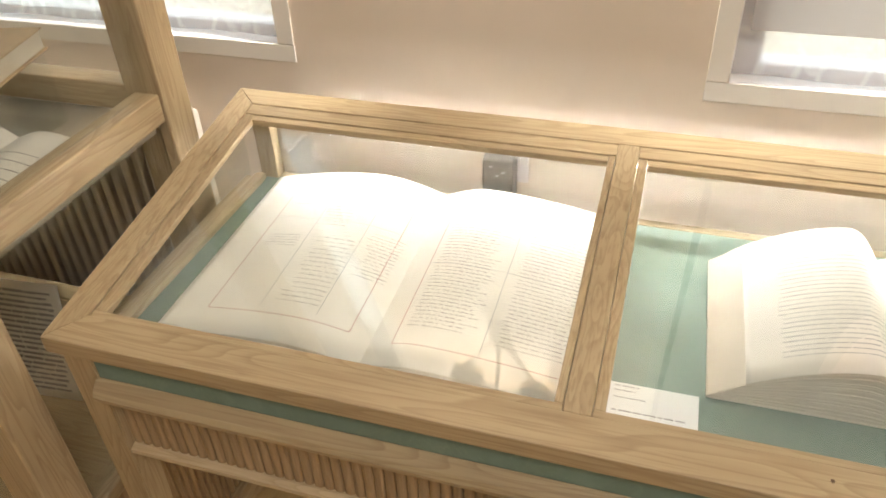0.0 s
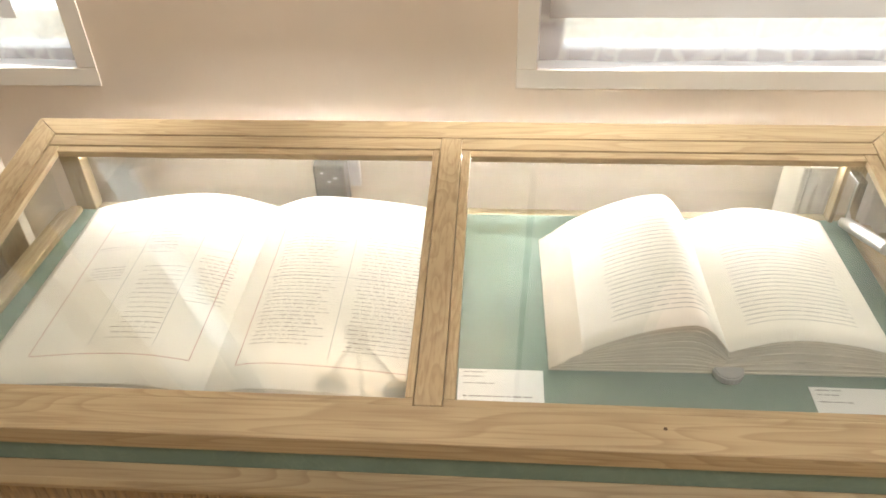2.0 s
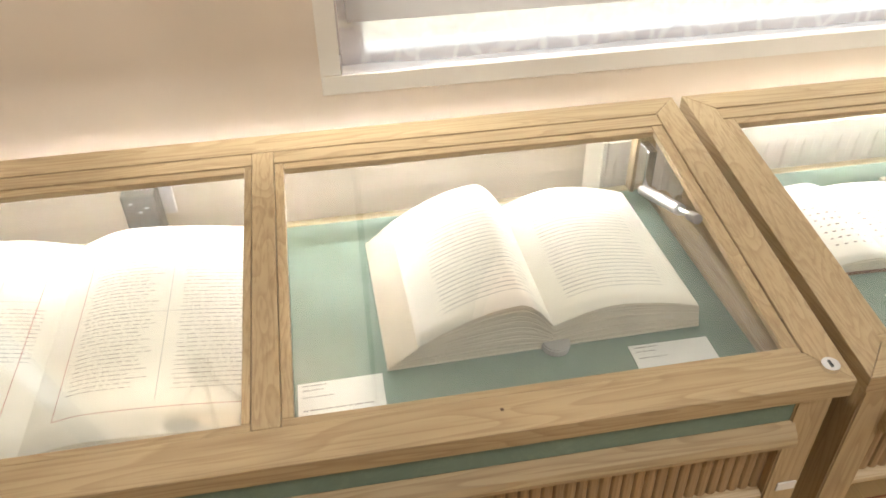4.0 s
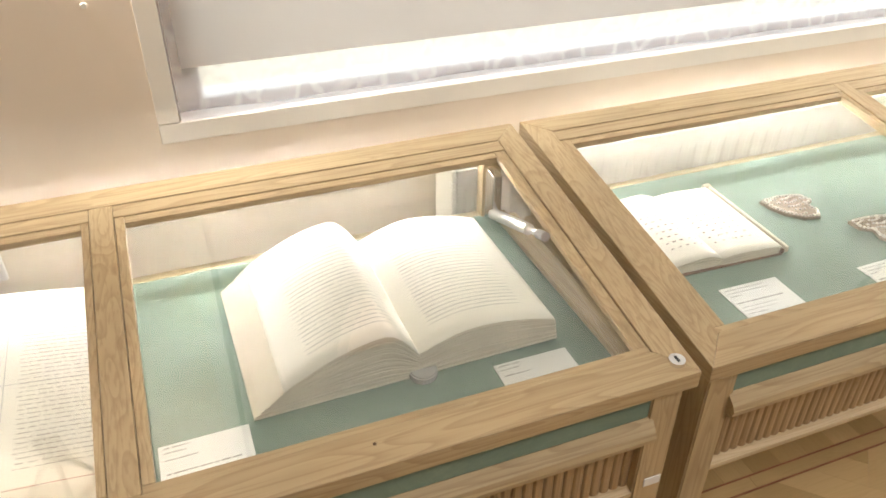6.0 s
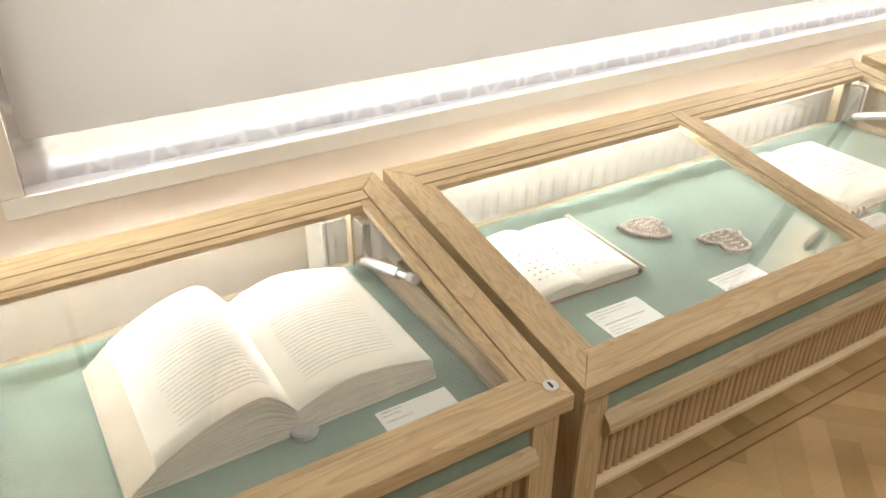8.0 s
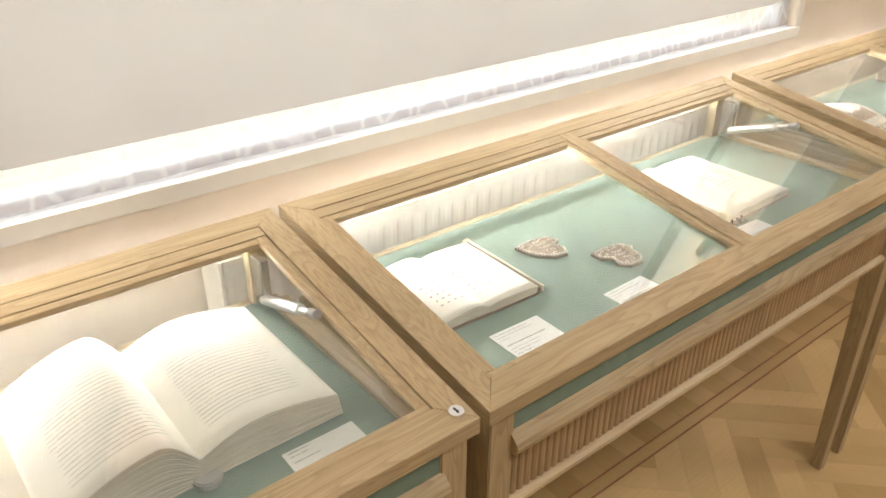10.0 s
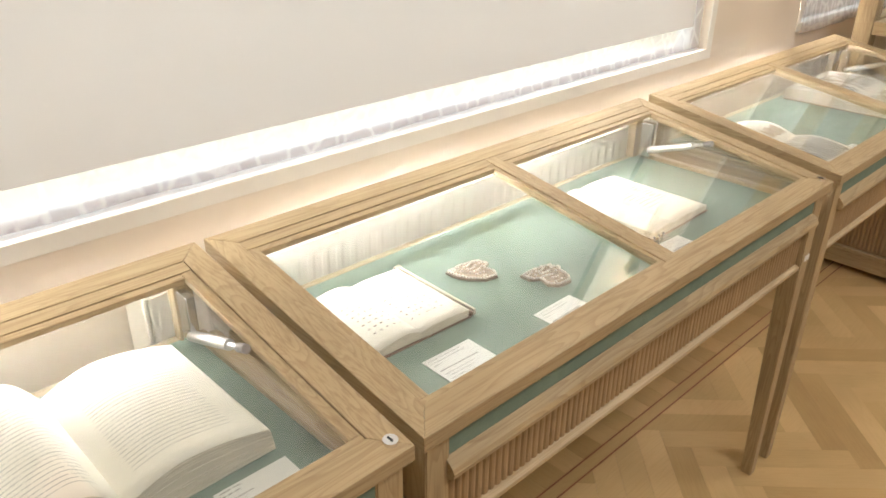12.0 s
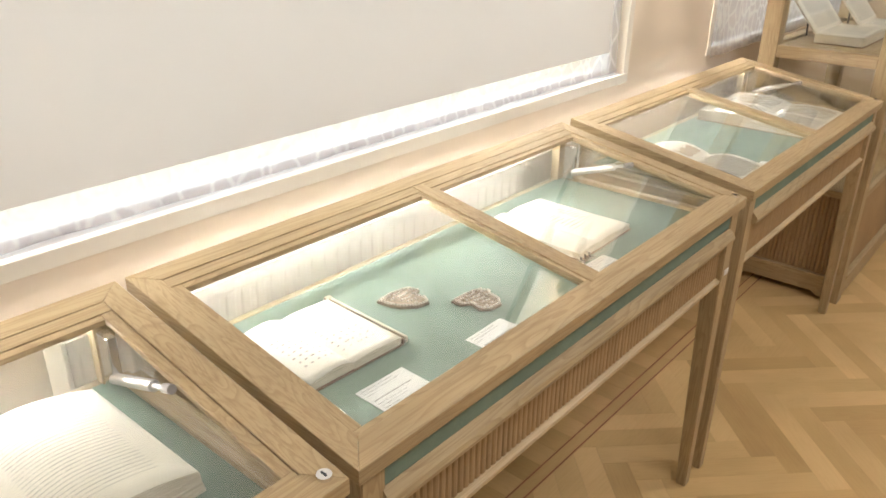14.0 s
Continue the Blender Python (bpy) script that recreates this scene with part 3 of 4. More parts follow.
# the large manuscript facsimile
L = Half(-1, 0.300, 0.385, 0.026, 0.041, 0.020, 0.36, 1.55)
R = Half(1, 0.290, 0.385, 0.026, 0.041, 0.022, 0.26, 1.5)
book, rng = open_book("large open manuscript with ruled columns of handwriting on cream pages", (0.404, 0.083, BASE + 0.0005), 0, L, R, (16, 16), seed=3)
for h, cols in ((L, ((0.78, 0.58, 0.48, 0.56, 5), (0.50, 0.28, 0.18, 0.56, 16), (0.24, 0.06, 0.37, 0.63, 14), (0.56, 0.38, 0.62, 0.78, 8), (0.80, 0.62, 0.66, 0.69, 1), (0.80, 0.6, 0.75, 0.78, 1))),
                (R, ((0.14, 0.46, 0.18, 0.80, 34), (0.55, 0.90, 0.16, 0.78, 32)))):
    for s0, s1, v0, v1, n in cols:
        part("handwriting", writing(h, s0, s1, v0, v1, n, 0.0009, rng, 0.22, (0.003, 0.016), 0.0026), INK, book)
    bm = bmesh.new()
    a, c, lo, hi = (0.10, 0.80, 0.12, 0.86) if h is L else (0.11, 0.94, 0.10, 0.86)
    for s0, v0, s1, v1 in ((a, lo, c, lo), (a, lo, a, hi), (c, lo, c, hi)):
        k, f = 0.0, 1.0 / max(1, int(math.hypot((s1 - s0) * h.width, (v1 - v0) * h.depth) / 0.009))
        while k < 0.999:
            e = min(1.0, k + f * 0.86)
            stroke(bm, h, s0 + (s1 - s0) * k, v0 + (v1 - v0) * k, s0 + (s1 - s0) * e, v0 + (v1 - v0) * e, 0.0012)
            k += f
    part("red_ruling", bm, REDINK, book)
    bm = bmesh.new()
    for s in ((0.27, 0.55) if h is L else (0.5,)):
        stroke(bm, h, s, lo + 0.03, s, hi - 0.05, 0.0007)
    stroke(bm, h, a, 0.52 if h is R else 0.66, c, 0.52 if h is R else 0.66, 0.0006)
    part("column_ruling", bm, GREYINK, book)

# the thick printed book beside it
L = Half(-1, 0.178, 0.278, 0.034, 0.078, 0.030, 0.26, 1.10, fan=0.040)
R = Half(1, 0.200, 0.278, 0.034, 0.056, 0.034, 0.42, 1.12, fan=0.006)
book, rng = open_book("thick old open book with closely printed cream pages", (1.042, 0.174, BASE + 0.0005), 0.8, L, R, (36, 28), seed=5, cover=OLDPAPER, margin=0.001)
part("printed_lines", writing(L, 0.10, 0.80, 0.10, 0.88, 26, 0.0011, rng, 0.03, (0.012, 0.04), 0.0018), GREYINK, book)
part("printed_lines", writing(R, 0.14, 0.84, 0.12, 0.80, 24, 0.0011, rng, 0.04, (0.012, 0.04), 0.0018), GREYINK, book)
part("printed_heading", writing(R, 0.35, 0.62, 0.85, 0.88, 1, 0.002, rng), GREYINK, book)
bm = bmesh.new()
bmesh.ops.create_cone(bm, cap_ends=True, segments=24, radius1=0.019, radius2=0.019, depth=0.012)
bmesh.ops.bevel(bm, geom=bm.edges[:], offset=0.002, segments=2, affect="EDGES")
bm.transform(Matrix.Translation((0.0, 0.0, 0.006)))
prop = part("book_rest", bm, plain("clear_grey_acrylic", (0.45, 0.43, 0.4), 0.25))
prop.location = (1.046, 0.172, BASE)
tagged(prop, "low round grey acrylic rest under the book spine", "book rest")

# small manuscript in the second case
L = Half(-1, 0.092, 0.208, 0.012, 0.022, 0.014, 0.35, 1.0)
R = Half(1, 0.112, 0.206, 0.012, 0.016, 0.013, 0.3, 1.0)
book, rng = open_book("small open manuscript with sparse dark characters and a board edge", (1.580, 0.238, BASE + 0.0005), -2, L, R, (7, 6), seed=8, cover=LEATHER)
for h, s0, s1 in ((L, 0.12, 0.86), (R, 0.1, 0.86)):
    for col in range(5):
        a = s0 + (s1 - s0) * col / 5
        part("characters", writing(h, a, a + 0.11, 0.16, 0.70, 7, 0.0026, rng, 0.35, (0.003, 0.007), 0.003), INK, book)
part("board_groove", box(0.1135, 0.1195, -0.003, 0.208, 0.0024, 0.0105, 0.001), LEATHER, book, "worn brown leather joint")
part("board_edge", box(0.1198, 0.1265, -0.004, 0.214, 0.0024, 0.0145, 0.002), OLDPAPER, book, "pale bare board edge")
part("head_cap", box(0.1125, 0.1275, 0.2085, 0.2185, 0.0024, 0.0165, 0.002), OLDPAPER, book, "rolled pale head cap")

# open booklet on a low stand in the second case
L = Half(-1, 0.085, 0.262, 0.014, 0.02, 0.014, 0.3, 1.2)
R = Half(1, 0.150, 0.260, 0.014, 0.018, 0.012, 0.2, 1.2)
book, rng = open_book("open book with dark handwritten stanzas on cream pages", (2.300, 0.180, BASE + 0.0005), 1, L, R, (8, 6), seed=11)
part("handwriting", writing(R, 0.12, 0.52, 0.28, 0.74, 9, 0.0022, rng, 0.35, (0.01, 0.03), 0.002), DARKINK, book)
part("handwriting", writing(R, 0.56, 0.9, 0.34, 0.74, 9, 0.0022, rng, 0.4, (0.006, 0.02), 0.002), INK, book)
stand = thing("book_stand", "dark metal clip stand under the booklet edge", "book stand", at=(2.225, 0.166, BASE))
part("foot", box(-0.03, 0.03, -0.004, 0.006, 0.0, 0.003, 0.001), BLACK, stand)
for x in (-0.022, -0.004, 0.014):
    part("prong", rod((x, 0.0, 0.003), (x + 0.004, 0.008, 0.014), 0.0025, sides=8), BLACK, stand)

# third case: both books lie with their spines along the wall
L = Half(-1, 0.205, 0.385, 0.022, 0.030, 0.018, 0.35, 1.0, fan=0.004)
R = Half(1, 0.212, 0.385, 0.022, 0.041, 0.036, 0.4, 1.0, fan=0.004)
book, rng = open_book("large thick open book with dense print on cream pages", (3.965, 0.284, BASE + 0.0005), 90, L, R, (22, 20), seed=14)
for h in (L, R):
    for lo, hi in ((0.08, 0.48), (0.53, 0.92)):
        part("printed_lines", writing(h, 0.12, 0.88, lo, hi, 10, 0.006, rng, 0.04, (0.012, 0.05), 0.002), DARKINK, book)

L = Half(-1, 0.178, 0.285, 0.012, 0.026, 0.010, 0.4, 1.0)
R = Half(1, 0.182, 0.285, 0.012, 0.034, 0.012, 0.5, 1.0)
book, rng = open_book("open book with heavy dark lines facing a pale brown picture", (3.140, 0.268, BASE + 0.0005), 90, L, R, (8, 9), seed=17)
part("printed_lines", writing(L, 0.08, 0.92, 0.06, 0.94, 17, 0.0066, rng, 0.03, (0.03, 0.06), 0.002), DARKINK, book)
bm = bmesh.new()
for k in range(9):
    stroke(bm, R, 0.12 + 0.01 * (k % 3), 0.08 + 0.035 * k, 0.4 - 0.02 * (k % 4), 0.08 + 0.035 * k, 0.009)
part("picture", bm, plain("sepia_print", (0.5, 0.39, 0.28), 0.8, spread=0.3, scale=90.0), book)


def label_card(x, y, wide, deep, turn, rows, seed):
    rng = random.Random(seed)
    c = thing("label_card", "white caption card with small grey print lying on green lining", "label", "caption cards", at=(x, y, BASE + 0.0003), turn=turn)
    part("card", box(0, wide, 0, deep, 0.0, 0.0012, 0.0003), CARD, c)
    page = Half(1, wide, deep, 0.0012, 0.0012, 0.0012, 0.5, 1.0)
    for v, length, thick in rows:
        bm = bmesh.new()
        s = 0.06
        while s < length:
            e = min(length, s + rng.uniform(0.05, 0.16))
            stroke(bm, page, s, v, e, v, thick, 0.0003)
            s = e + 0.02
        part("print_line", bm, GREYINK, c)
    return c


SHORT = ((0.93, 0.34, 0.0016), (0.83, 0.30, 0.0016), (0.68, 0.42, 0.0016), (0.40, 0.86, 0.0022), (0.28, 0.8, 0.0018), (0.18, 0.55, 0.0012))
LONG = ((0.9, 0.72, 0.0014), (0.8, 0.76, 0.0014), (0.7, 0.24, 0.0014), (0.48, 0.84, 0.0026), (0.34, 0.66, 0.0012), (0.24, 0.6, 0.0012), (0.14, 0.4, 0.0012))
label_card(0.709, 0.090, 0.107, 0.077, 0.3, SHORT, 1)
label_card(1.139, 0.079, 0.109, 0.076, -0.3, SHORT, 2)
label_card(1.531, 0.112, 0.107, 0.075, -1.5, LONG, 3)
label_card(1.782, 0.083, 0.106, 0.075, 0.5, LONG, 4)
label_card(2.192, 0.085, 0.082, 0.074, -2, LONG, 5)
label_card(3.115, 0.078, 0.115, 0.06, -2, LONG, 6)
label_card(3.36, 0.05, 0.1, 0.062, -1, SHORT, 7)


def plaque(outline, at, turn, seed, label):
    """A shield-shaped fragment with a raised rim and carved ridges."""
    rng = random.Random(seed)
    p = thing("carved_plaque", label, "plaque", "carved fragments", at=at, turn=turn)
    part("body", prism(outline, "z", 0.0, 0.006, 0.0015), BONE_DARK, p)
    n = len(outline)
    bm = bmesh.new()
    for i in range(n):
        a, b = Vector((*outline[i], 0.007)) * 0.9, Vector((*outline[(i + 1) % n], 0.007)) * 0.9
        a.z = b.z = 0.0075
        steps = max(2, int((b - a).length / 0.006))
        for k in range(steps):
            c = a.lerp(b, (k + 0.5) / steps)
            g = bmesh.ops.create_icosphere(bm, subdivisions=1, radius=0.0032 * rng.uniform(0.8, 1.15))
            bmesh.ops.translate(bm, vec=c, verts=g["verts"])
    part("beaded_rim", bm, BONE, p, smooth=True)
    bm = bmesh.new()
    xs, ys = [q[0] for q in outline], [q[1] for q in outline]
    low, high = min(ys), max(ys)
    for k in range(5):
        y = high - (high - low) * (k + 1.0) / 6.5
        x0, x1 = min(xs) + 0.012 + 0.009 * k, max(xs) - 0.01 - 0.003 * k * k
        n = max(3, int((x1 - x0) / 0.005))
        for j in range(n):
            if (j + k * 2 + seed) % 6 == 0:
                continue
            g = bmesh.ops.create_icosphere(bm, subdivisions=1, radius=0.003 * rng.uniform(0.8, 1.1))
            bmesh.ops.translate(bm, vec=(x0 + (x1 - x0) * j / (n - 1), y + 0.003 * math.sin(j * 0.8 + k), 0.0068), verts=g["verts"])
    part("carved_scroll", bm, BONE, p, smooth=True)
    return p


plaque([(-0.045, 0.040), (-0.004, 0.043), (0.037, 0.035), (0.048, 0.008), (0.027, 0.003), (0.033, -0.025), (0.021, -0.042), (-0.007, -0.037), (-0.032, -0.013), (-0.043, 0.014)], (1.818, 0.338, BASE + 0.0003), 0, 2, "grey-brown carved shield-shaped fragment on green lining")
plaque([(-0.045, 0.04), (0.0, 0.039), (0.025, 0.034), (0.044, 0.009), (0.033, 0.002), (0.028, -0.027), (0.012, -0.043), (-0.019, -0.04), (-0.035, -0.022), (-0.027, 0.002), (-0.045, 0.015)], (1.917, 0.228, BASE + 0.0003), 0, 3, "grey-brown carved fragment with a curled end on green lining")


# ---- radiators under the windows ----
def column_radiator(x0, ribs, pitch):
    r = thing("column_radiator", "white ribbed column radiator under the window", "radiator", "radiators", at=(x0, 0, 0))
    rib = bpy.data.meshes.new("rib")
    bm = prism([(0.0, 0.16), (0.03, 0.13), (0.07, 0.13), (0.098, 0.16), (0.098, 0.88), (0.07, 0.905), (0.03, 0.905), (0.0, 0.88)], "x", 0.0, pitch * 0.55, 0.004)
    bm.to_mesh(rib)
    bm.free()
    rib.materials.append(RADIATOR)
    for i in range(ribs):
        piece("rib", rib, r, (pitch * i, 0.594, 0))
    for z in (0.2, 0.84):
        part("header_pipe", rod((0, 0.643, z), (pitch * ribs, 0.643, z), 0.019), RADIATOR, r)
    for x in (0.1, pitch * ribs - 0.1):
        part("foot", box(x - 0.02, x + 0.02, 0.61, 0.67, -0.004, 0.14, 0.003), RADIATOR, r)


def panel_radiator(x0, x1):
    """A pressed steel panel with shallow upright channels under a slotted top cover."""
    r = thing("panel_radiator", "cream steel panel radiator with a slotted top under the window", "radiator", "radiators")
    y0, y1, top, pitch = 0.594, 0.68, 0.914, 0.0366
    bm = bmesh.new()
    n = int((x1 - x0 - 0.04) / pitch)
    rows = []
    for z, k in ((0.16, 0.0), (0.185, 1.0), (0.862, 1.0), (0.882, 0.0)):
        row = []
        for i in range(n):
            xa = x0 + 0.02 + i * pitch
            for u, d in ((0.0, 0.0), (0.14, 0.0), (0.30, 1.0), (0.70, 1.0), (0.86, 0.0)):
                row.append(bm.verts.new((xa + u * pitch, y0 + 0.006 - 0.0022 * d * k, z)))
        rows.append(row)
    for p, q in zip(rows, rows[1:]):
        for i in range(len(p) - 1):
            bm.faces.new((p[i], p[i + 1], q[i + 1], q[i]))
    part("front_panel", bm, RADIATOR, r, smooth=False)
    part("body", box(x0 + 0.012, x1 - 0.012, y0 + 0.0075, y1 - 0.002, 0.16, 0.894, 0.004), RADIATOR, r)
    part("front_lip", box(x0 + 0.01, x1 - 0.01, y0, y0 + 0.007, 0.884, top - 0.0005, 0.002), RADIATOR, r)
    for x in (x0, x1 - 0.0095):
        part("end_cover", box(x, x + 0.0095, y0, y1, 0.15, top, 0.003), RADIATOR, r)
    # bars of the top cover leave slots between them
    part("cover_strip", box(x0 + 0.01, x1 - 0.01, y0 + 0.0075, y0 + 0.016, top - 0.004, top, 0.001), RADIATOR, r)
    part("cover_strip", box(x0 + 0.01, x1 - 0.01, y0 + 0.024, y1, top - 0.004, top, 0.001), RADIATOR, r)
    bar = bpy.data.meshes.new("cover_bar")
    bm = box(-0.0085, 0.0085, y0 + 0.0162, y0 + 0.0238, top - 0.004, top)
    bm.to_mesh(bar)
    bm.free()
    bar.materials.append(RADIATOR)
    for i in range(n + 1):
        piece("cover_bar", bar, r, (x0 + 0.02 + i * pitch, 0, 0))
    for x in (x0 + 0.2, x1 - 0.2):
        part("foot", box(x - 0.02, x + 0.02, 0.61, 0.67, -0.004, 0.159, 0.003), RADIATOR, r)


column_radiator(-1.75, 46, 0.034)
panel_radiator(1.255, 2.95)

# ---- wall fittings ----
def sconce(x, z):
    """Three round shades on arms, each hiding a bulb that washes the wall behind it."""
    s = thing("wall_lamp", "three-armed wall lamp with round shades between the windows", "wall lamp", "wall lamps", at=(x, WALL_Y, z))
    part("back_plate", box(-0.03, 0.03, -0.014, -0.0005, -0.34, -0.18, 0.004), BRASS, s)
    for dx, dz in ((-0.10, -0.07), (-0.02, 0.085), (0.10, -0.03)):
        part("arm", rod((dx * 0.2, -0.014, -0.24), (dx, -0.05, dz - 0.045), 0.008), BRASS, s)
        shade = rod((dx, -0.062, dz), (dx, -0.044, dz), 0.05, 0.046, 28)
        bmesh.ops.bevel(shade, geom=shade.edges[:], offset=0.003, segments=2, affect="EDGES")
        part("shade", shade, BRASS, s, "dark round metal shade")
        d = bpy.data.lights.new("wall_lamp_bulb", "POINT")
        d.energy, d.color, d.shadow_soft_size = SCONCE_POWER, (1.0, 0.94, 0.87), 0.006
        new("wall_lamp_bulb", d).location = (x + dx, WALL_Y - 0.036, z + dz + 0.006)


sconce(0.37, 2.255)
sconce(3.65, 2.13)


def plug_adapter(x, z):
    """A dark plug-in power supply on a white wall socket."""
    socket = thing("wall_socket", "white wall socket behind the case", "socket", "wall sockets", at=(x, WALL_Y, z))
    part("plate", box(-0.036, 0.048, -0.009, -0.0005, -0.045, 0.04, 0.003), UPVC, socket)
    part("insert", box(-0.022, 0.022, -0.011, -0.0092, -0.028, 0.02, 0.001), UPVC, socket)
    brick = thing("power_adapter", "dark grey plug-in power adapter on a wall socket", "power adapter", "power adapters", at=(x, WALL_Y, z))
    part("housing", box(-0.0285, 0.0285, -0.06, -0.0115, -0.12, 0.03, 0.005), plain("dark_grey_plastic", (0.16, 0.15, 0.14), 0.35), brick)
    # three small pale bars on the housing's front face
    for dx, dz, w in ((-0.012, 0.014, 0.006), (0.012, 0.004, 0.007), (0.0, -0.004, 0.006)):
        part("print_mark", box(dx - w / 2, dx + w / 2, -0.0606, -0.0598, dz - 0.0012, dz + 0.0012), CARD, brick)


plug_adapter(0.447, 0.848)
plug_adapter(-0.512, 0.835)
screw = part("wall_screw", rod((0.715, WALL_Y - 0.0005, 1.237), (0.715, WALL_Y - 0.006, 1.237), 0.005, 0.004), TRIM)
tagged(screw, "small painted screw head in the painted wall", "screw")


# ---- tall glazed showcases at both ends ----
def showcase(label, at, flip, deep=0.525, rail=1.012, shelf=1.036):
    """Posts, reeded lower body on a bracket plinth, a glazed middle and a glazed upper part. The near side is at x = 0."""
    c = thing("tall_showcase", label, "showcase", "tall showcases", at=at)
    k = -1 if flip else 1

    def bx(x0, x1, *rest):
        a, b = sorted((k * x0, k * x1))
        return box(a, b, *rest)

    wide, post, high = 1.2, 0.07, 2.05
    for x in (0.0, wide - post):
        for y in (0.0, deep - post):
            part("post", bx(x, x + post, y, y + post, 0.0, high, 0.003), OAK_Z, c)
    for z0, z1 in ((rail, rail + 0.05), (0.47, 0.50), (high - 0.07, high - 0.001)):
        for x in (0.004, wide - 0.05):
            part("side_rail", bx(x, x + 0.046, post + 0.0005, deep - post - 0.0005, z0, z1, 0.003), OAK_Y, c)
        for y in (0.004, deep - 0.05):
            part("cross_rail", bx(post + 0.0005, wide - post - 0.0005, y, y + 0.046, z0, z1, 0.003), OAK_X, c)
    part("roof", bx(-0.02, wide + 0.02, -0.02, deep + 0.02, high, high + 0.04, 0.006), OAK_X, c)
    for z0, z1, t in ((0.505, rail - 0.004, ""), (rail + 0.054, high - 0.074, "")):
        for x in (0.02, wide - 0.024):
            g = part("side_pane", bx(x, x + 0.004, post, deep - post, z0, z1), GLASS, c)
            g.visible_shadow = False
        g = part("front_pane", bx(post, wide - post, 0.02, 0.024, z0, z1), GLASS, c)
        g.visible_shadow = False
    part("shelf", bx(0.03, wide - 0.03, 0.03, deep - 0.03, shelf, shelf + 0.014), SHELF_LINING if flip else OAK_X, c)
    part("lower_shelf", bx(0.03, wide - 0.03, 0.03, deep - 0.03, 0.476, 0.492), OAK_X, c)
    part("floor_board", bx(0.03, wide - 0.03, 0.03, deep - 0.03, 0.10, 0.12), OAK_X, c)
    # lower body
    for x in (0.02, wide - 0.036):
        part("side_panel", bx(x, x + 0.016, post - 0.002, deep - post + 0.002, 0.115, 0.472), REED, c)
    for y in (0.02, deep - 0.036):
        part("front_panel", bx(post - 0.002, wide - post + 0.002, y, y + 0.016, 0.115, 0.472), REED, c)
    reed = bpy.data.meshes.new("panel_reed")
    bm = prism([(0.0, -0.0075), (0.0, 0.0075), (-k * 0.005, 0.0055), (-k * 0.007, 0.0), (-k * 0.005, -0.0055)], "z", 0.118, 0.468)
    bm.to_mesh(reed)
    bm.free()
    reed.materials.append(REED)
    n = 22
    for i in range(n):
        piece("reed", reed, c, (k * 0.0198, post + (i + 0.5) * (deep - 2 * post) / n, 0))
    # bracket plinth with a cut-out along the floor
    y0, y1 = post + 0.0005, deep - post - 0.0005
    out = [(y0, 0.012), (y0 + 0.02, 0.012), (y0 + 0.045, 0.03), (y1 - 0.045, 0.03), (y1 - 0.02, 0.012), (y1, 0.012), (y1, 0.098), (y0, 0.098)]
    a, b = sorted((k * 0.004, k * 0.024))
    part("side_plinth", prism(out, "x", a, b, 0.002), OAK_Y, c)
    part("side_plinth_cap", bx(-0.004, 0.03, y0, y1, 0.0985, 0.114, 0.003), OAK_Y, c)
    part("front_plinth", bx(post, wide - post, 0.004, 0.024, 0.012, 0.098, 0.002), OAK_X, c)
    part("front_plinth_cap", bx(post, wide - post, -0.004, 0.03, 0.0985, 0.114, 0.003), OAK_X, c)
    return c


showcase("tall oak showcase with glazed sides and a reeded base", (4.2, 0, 0), False)
showcase("tall oak showcase with glass sides beside the table case", (-0.07, -0.055, 0), True, 0.56, 0.997, 0.972)


def stand_book(at, turn, wide, deep, lean, thick, label, seed):
    """A book held open on a cradle: one half flat on its block, the other leaning back."""
    rng = random.Random(seed)
    b = thing("displayed_book", label, "book", "books in the showcases", at=at, turn=turn)
    part("page_block", box(-wide / 2, wide / 2, 0, deep, 0.003, thick, 0.003), OLDPAPER, b)
    part("cover_board", box(-wide / 2 - 0.004, wide / 2 + 0.004, -0.004, deep + 0.002, 0.0, 0.0026, 0.0008), LEATHER, b)
    flat = Half(1, wide, deep, thick, thick + 0.008, thick, 0.5, 1.0)
    bm = leaf_sheet(flat, 0.0005)
    bm.transform(Matrix.Translation((-wide / 2, 0, 0)))
    part("flat_page", bm, PAPER, b, smooth=True)
    bm = writing(flat, 0.1, 0.9, 0.1, 0.9, 16, 0.0024, rng, 0.05, (0.02, 0.05), 0.002)
    bm.transform(Matrix.Translation((-wide / 2, 0, -0.0006)))
    part("printed_lines", bm, GREYINK, b)
    up = Matrix.Translation((-wide / 2, deep + 0.002, thick)) @ Matrix.Rotation(radians(lean), 4, "X")
    tall = Half(1, wide, deep, 0.001, 0.006, 0.001, 0.5, 1.0)
    bm = leaf_sheet(tall, 0.004)
    bm.transform(up)
    part("raised_page", bm, PAPER, b, smooth=True)
    bm = box(0, wide, 0, deep, -0.004, 0.004, 0.002)
    bm.transform(up)
    part("raised_block", bm, OLDPAPER, b)
    bm = writing(tall, 0.1, 0.9, 0.08, 0.92, 18, 0.0024, rng, 0.05, (0.02, 0.05), 0.002, )
    bm.transform(up @ Matrix.Translation((0, 0, 0.0022)))
    part("printed_lines", bm, GREYINK, b)
    top = up @ Vector((wide / 2, deep * 0.75, -0.006))
    part("prop", rod((0, deep + 0.09, 0.0), (0, top.y, top.z), 0.004), BLACK, b, "black metal prop")
    return b


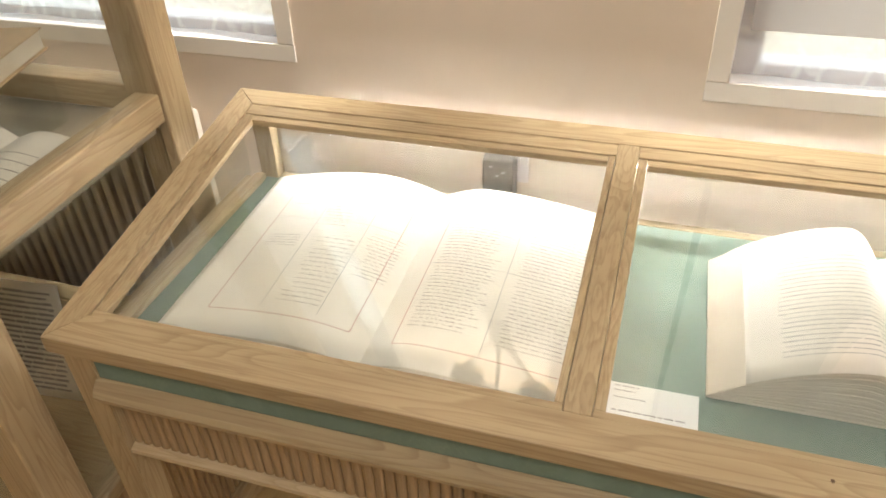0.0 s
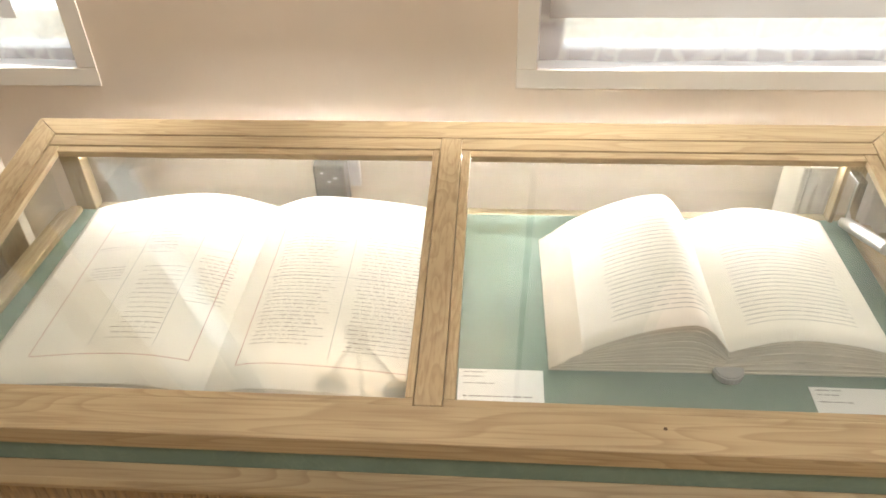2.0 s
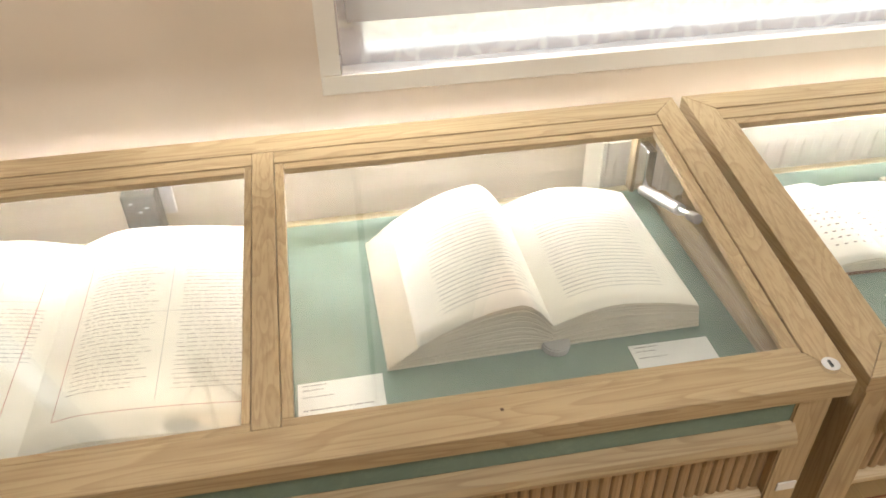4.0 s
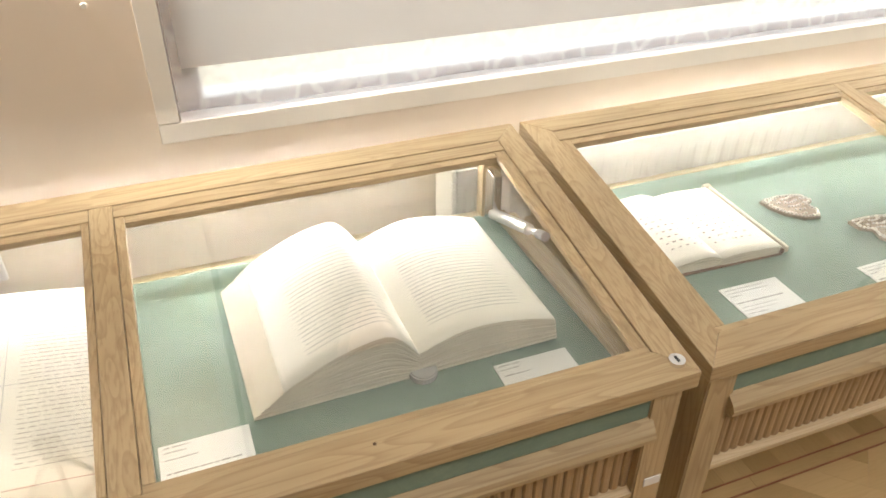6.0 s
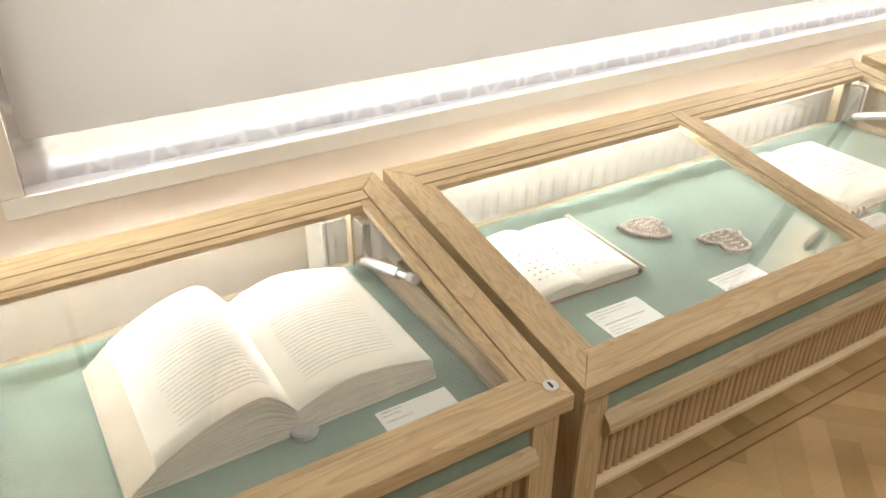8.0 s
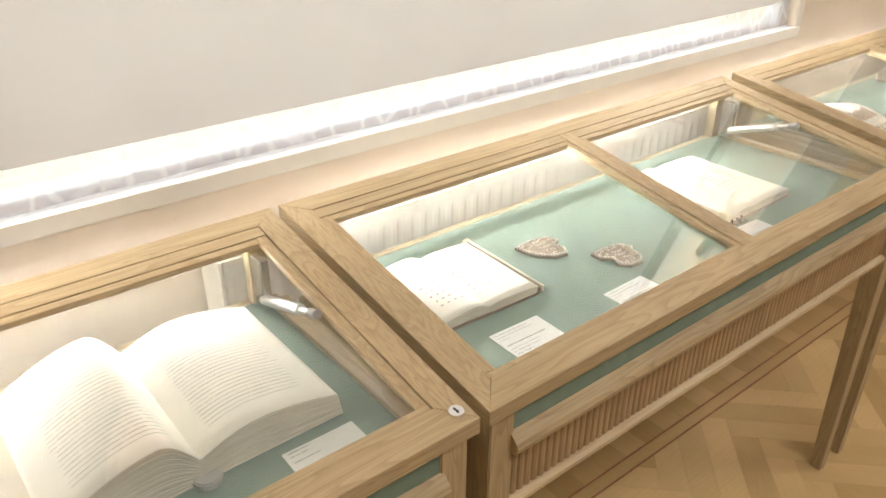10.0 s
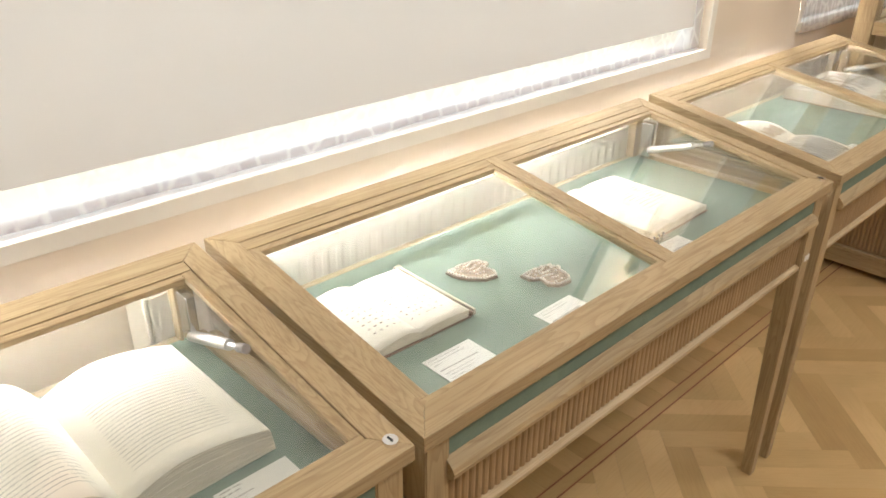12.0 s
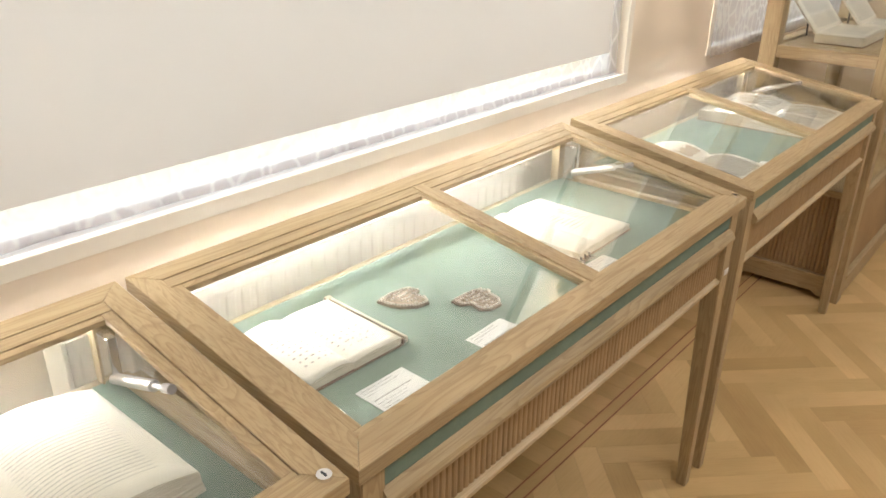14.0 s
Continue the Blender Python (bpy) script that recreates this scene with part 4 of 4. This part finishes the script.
SHELF = 1.0505
stand_book((4.64, 0.185, SHELF), 0, 0.40, 0.195, 50, 0.04, "old book propped open on the showcase shelf", 21)
stand_book((5.18, 0.165, SHELF), 0, 0.34, 0.18, 50, 0.02, "thin printed book propped open on the showcase shelf", 22)
stand_book((4.60, 0.16, 0.4925), -6, 0.3, 0.17, 50, 0.025, "printed book propped open low in the showcase", 23)
L = Half(-1, 0.15, 0.28, 0.03, 0.048, 0.03, 0.3, 1.0)
R = Half(1, 0.15, 0.28, 0.03, 0.048, 0.03, 0.4, 1.0)
book, rng = open_book("open book with brown script on the showcase shelf", (-0.245, 0.015, 0.9865), 0, L, R, (8, 8), seed=31)
part("handwriting", writing(R, 0.15, 0.9, 0.1, 0.8, 9, 0.0016, rng, 0.3, (0.01, 0.03), 0.002), INK, book)
part("handwriting", writing(L, 0.15, 0.9, 0.1, 0.8, 9, 0.0016, rng, 0.3, (0.01, 0.03), 0.002), INK, book)
stand_book((-0.56, 0.2, 0.9865), 6, 0.3, 0.12, 52, 0.03, "tan book propped open behind the manuscript", 24)
riser = part("book_riser", box(-0.40, -0.26, 0.315, 0.415, 0.9865, 1.111, 0.002), GLASS)
tagged(riser, "clear acrylic riser block on the showcase shelf", "riser")
tan = thing("closed_book", "closed tan book lying on a clear riser", "book", "books in the showcases", at=(-0.262, 0.43, 1.1112), turn=14)
TAN = plain("tan_leather_cover", (0.5, 0.36, 0.2), 0.55, spread=0.15, scale=30.0, relief=0.3)
part("lower_cover", box(-0.20, 0.0, -0.26, 0.0, 0.0, 0.003, 0.001), TAN, tan)
part("page_block", box(-0.195, -0.004, -0.256, -0.004, 0.0032, 0.033, 0.002), OLDPAPER, tan)
part("upper_cover", box(-0.20, 0.0, -0.26, 0.0, 0.0332, 0.0365, 0.001), TAN, tan)
for x, y, seed in ((-0.46, 0.20, 41), (-0.72, 0.2, 42)):
    sheet = thing("printed_sheet", "upright printed sheet low in the showcase", "printed sheet", "sheets in the showcase", at=(x, y, 0.4925), turn=4)
    up = Matrix.Rotation(radians(78), 4, "X")
    flat = Half(1, 0.2, 0.25, 0.001, 0.003, 0.001, 0.5, 1.0)
    bm = leaf_sheet(flat, 0.0)
    bm.transform(up)
    part("paper", bm, PAPER, sheet, smooth=True)
    bm = writing(flat, 0.08, 0.92, 0.06, 0.94, 20, 0.005, random.Random(seed), 0.05, (0.02, 0.05), 0.002)
    bm.transform(up @ Matrix.Translation((0, 0, -0.002)))
    part("printed_lines", bm, GREYINK, sheet)
    part("easel", rod((0.1, 0.1, 0.0), (0.1, 0.055, 0.2), 0.003), BLACK, sheet)

# inventory tag on the leg of the first and second cases
for x in (W - 0.03, X2 + W - 0.03):
    tag = part("inventory_tag", box(x - 0.013, x + 0.013, 0.0078, 0.0098, 0.709, 0.724, 0.0004), CARD)
    tagged(tag, "small pale inventory sticker on the case leg", "sticker", "inventory stickers")

# ---- parquet pieces ----
floor = bpy.data.objects["floor"]
PW, PL = 0.08, 0.48
strip = bpy.data.meshes.new("parquet_strip")
bm = box(0.0002, PL - 0.0002, 0.0002, PW - 0.0002, -0.0119, 0.0)
bm.to_mesh(strip)
bm.free()
strip.materials.append(PARQUET_A)
root = math.sqrt(0.5)
near, far = [], []
for i in range(-60, 90):
    for j in range(-30, 30):
        # herringbone: pairs of strips stepping by their width along the diagonal
        ox, oy = i * PW + j * PL, i * PW - j * PL
        for turned in (0, 1):
            lx, ly = (ox, oy) if not turned else (ox, oy + PW)
            cx, cy = (lx + PL / 2, ly + PW / 2) if not turned else (lx + PW / 2, ly + PL / 2)
            wx, wy = root * (cx - cy), root * (cx + cy)
            wx, wy = wx + 3.0, wy - 0.6
            if X0 < wx < X1 and Y0 < wy < 0.6:
                m = Matrix.Translation((3.0, -0.6, 0)) @ Matrix.Rotation(radians(45), 4, "Z") @ Matrix.Translation((lx, ly, 0))
                if turned:
                    m = m @ Matrix.Translation((PW, 0, 0)) @ Matrix.Rotation(radians(90), 4, "Z")
                (near if 1.7 < wx < 4.9 and -0.95 < wy else far).append(m)
EDGE_Y = 0.343
ends = [Vector((x, y, 0)) for x in (0, PL) for y in (0, PW)]
cut = [m for m in near + far if max((m @ e).y for e in ends) > EDGE_Y]
near, far = ([m for m in some if m not in cut] for some in (near, far))
near.sort(key=lambda m: (m.translation - Vector((3.3, 0.0, 0))).length)
near, far = near[:300], far + near[300:]
for m in near:
    ob = new("parquet_strip", strip)
    ob.parent = floor
    ob.matrix_local = m
corners = [v.co.copy() for v in strip.vertices]
faces = [tuple(p.vertices) for p in strip.polygons]
verts, polys = [], []
for m in far:
    base = len(verts)
    verts += [tuple(m @ c) for c in corners]
    polys += [tuple(base + i for i in f) for f in faces]
for m in cut:
    bm = bmesh.new()
    bm.from_mesh(strip)
    bm.transform(m)
    bmesh.ops.bisect_plane(bm, geom=bm.verts[:] + bm.edges[:] + bm.faces[:], plane_co=(0, EDGE_Y, 0), plane_no=(0, 1, 0), clear_outer=True)
    bm.verts.index_update()
    base = len(verts)
    verts += [tuple(v.co) for v in bm.verts]
    polys += [tuple(base + v.index for v in f.verts) for f in bm.faces]
    bm.free()
me = bpy.data.meshes.new("parquet_field")
me.from_pydata(verts, [], polys)
me.materials.append(PARQUET_FIELD)
field = new("parquet_field", me)
field.parent = floor
tagged(field, "golden oak herringbone parquet", kind="stuff")
for y0, y1, name, mat in ((0.349, 0.3835, "border_board", PARQUET_A), (0.384, 0.3885, "red_inlay", PARQUET_RED), (0.344, 0.3485, "red_inlay", PARQUET_RED)):
    x = X0
    step = 1.3 if name == "border_board" else X1 - X0
    while x < X1 - 0.01:
        part(name, box(x + 0.0005, min(X1, x + step) - 0.0005, y0, y1, -0.0119, -0.0002), mat, floor)
        x += step
plank = bpy.data.meshes.new("border_plank")
bm = box(0.0003, WALL_Y - 0.3895, 0.0003, 0.0897, -0.0119, -0.0002)
bm.to_mesh(plank)
bm.free()
plank.materials.append(PARQUET_A)
for i in range(int((X1 - X0) / 0.09)):
    ob = new("border_plank", plank)
    ob.parent = floor
    ob.matrix_local = pose(X0 + 0.09 * (i + 1), 0.389, 0, 0, 0, 90)
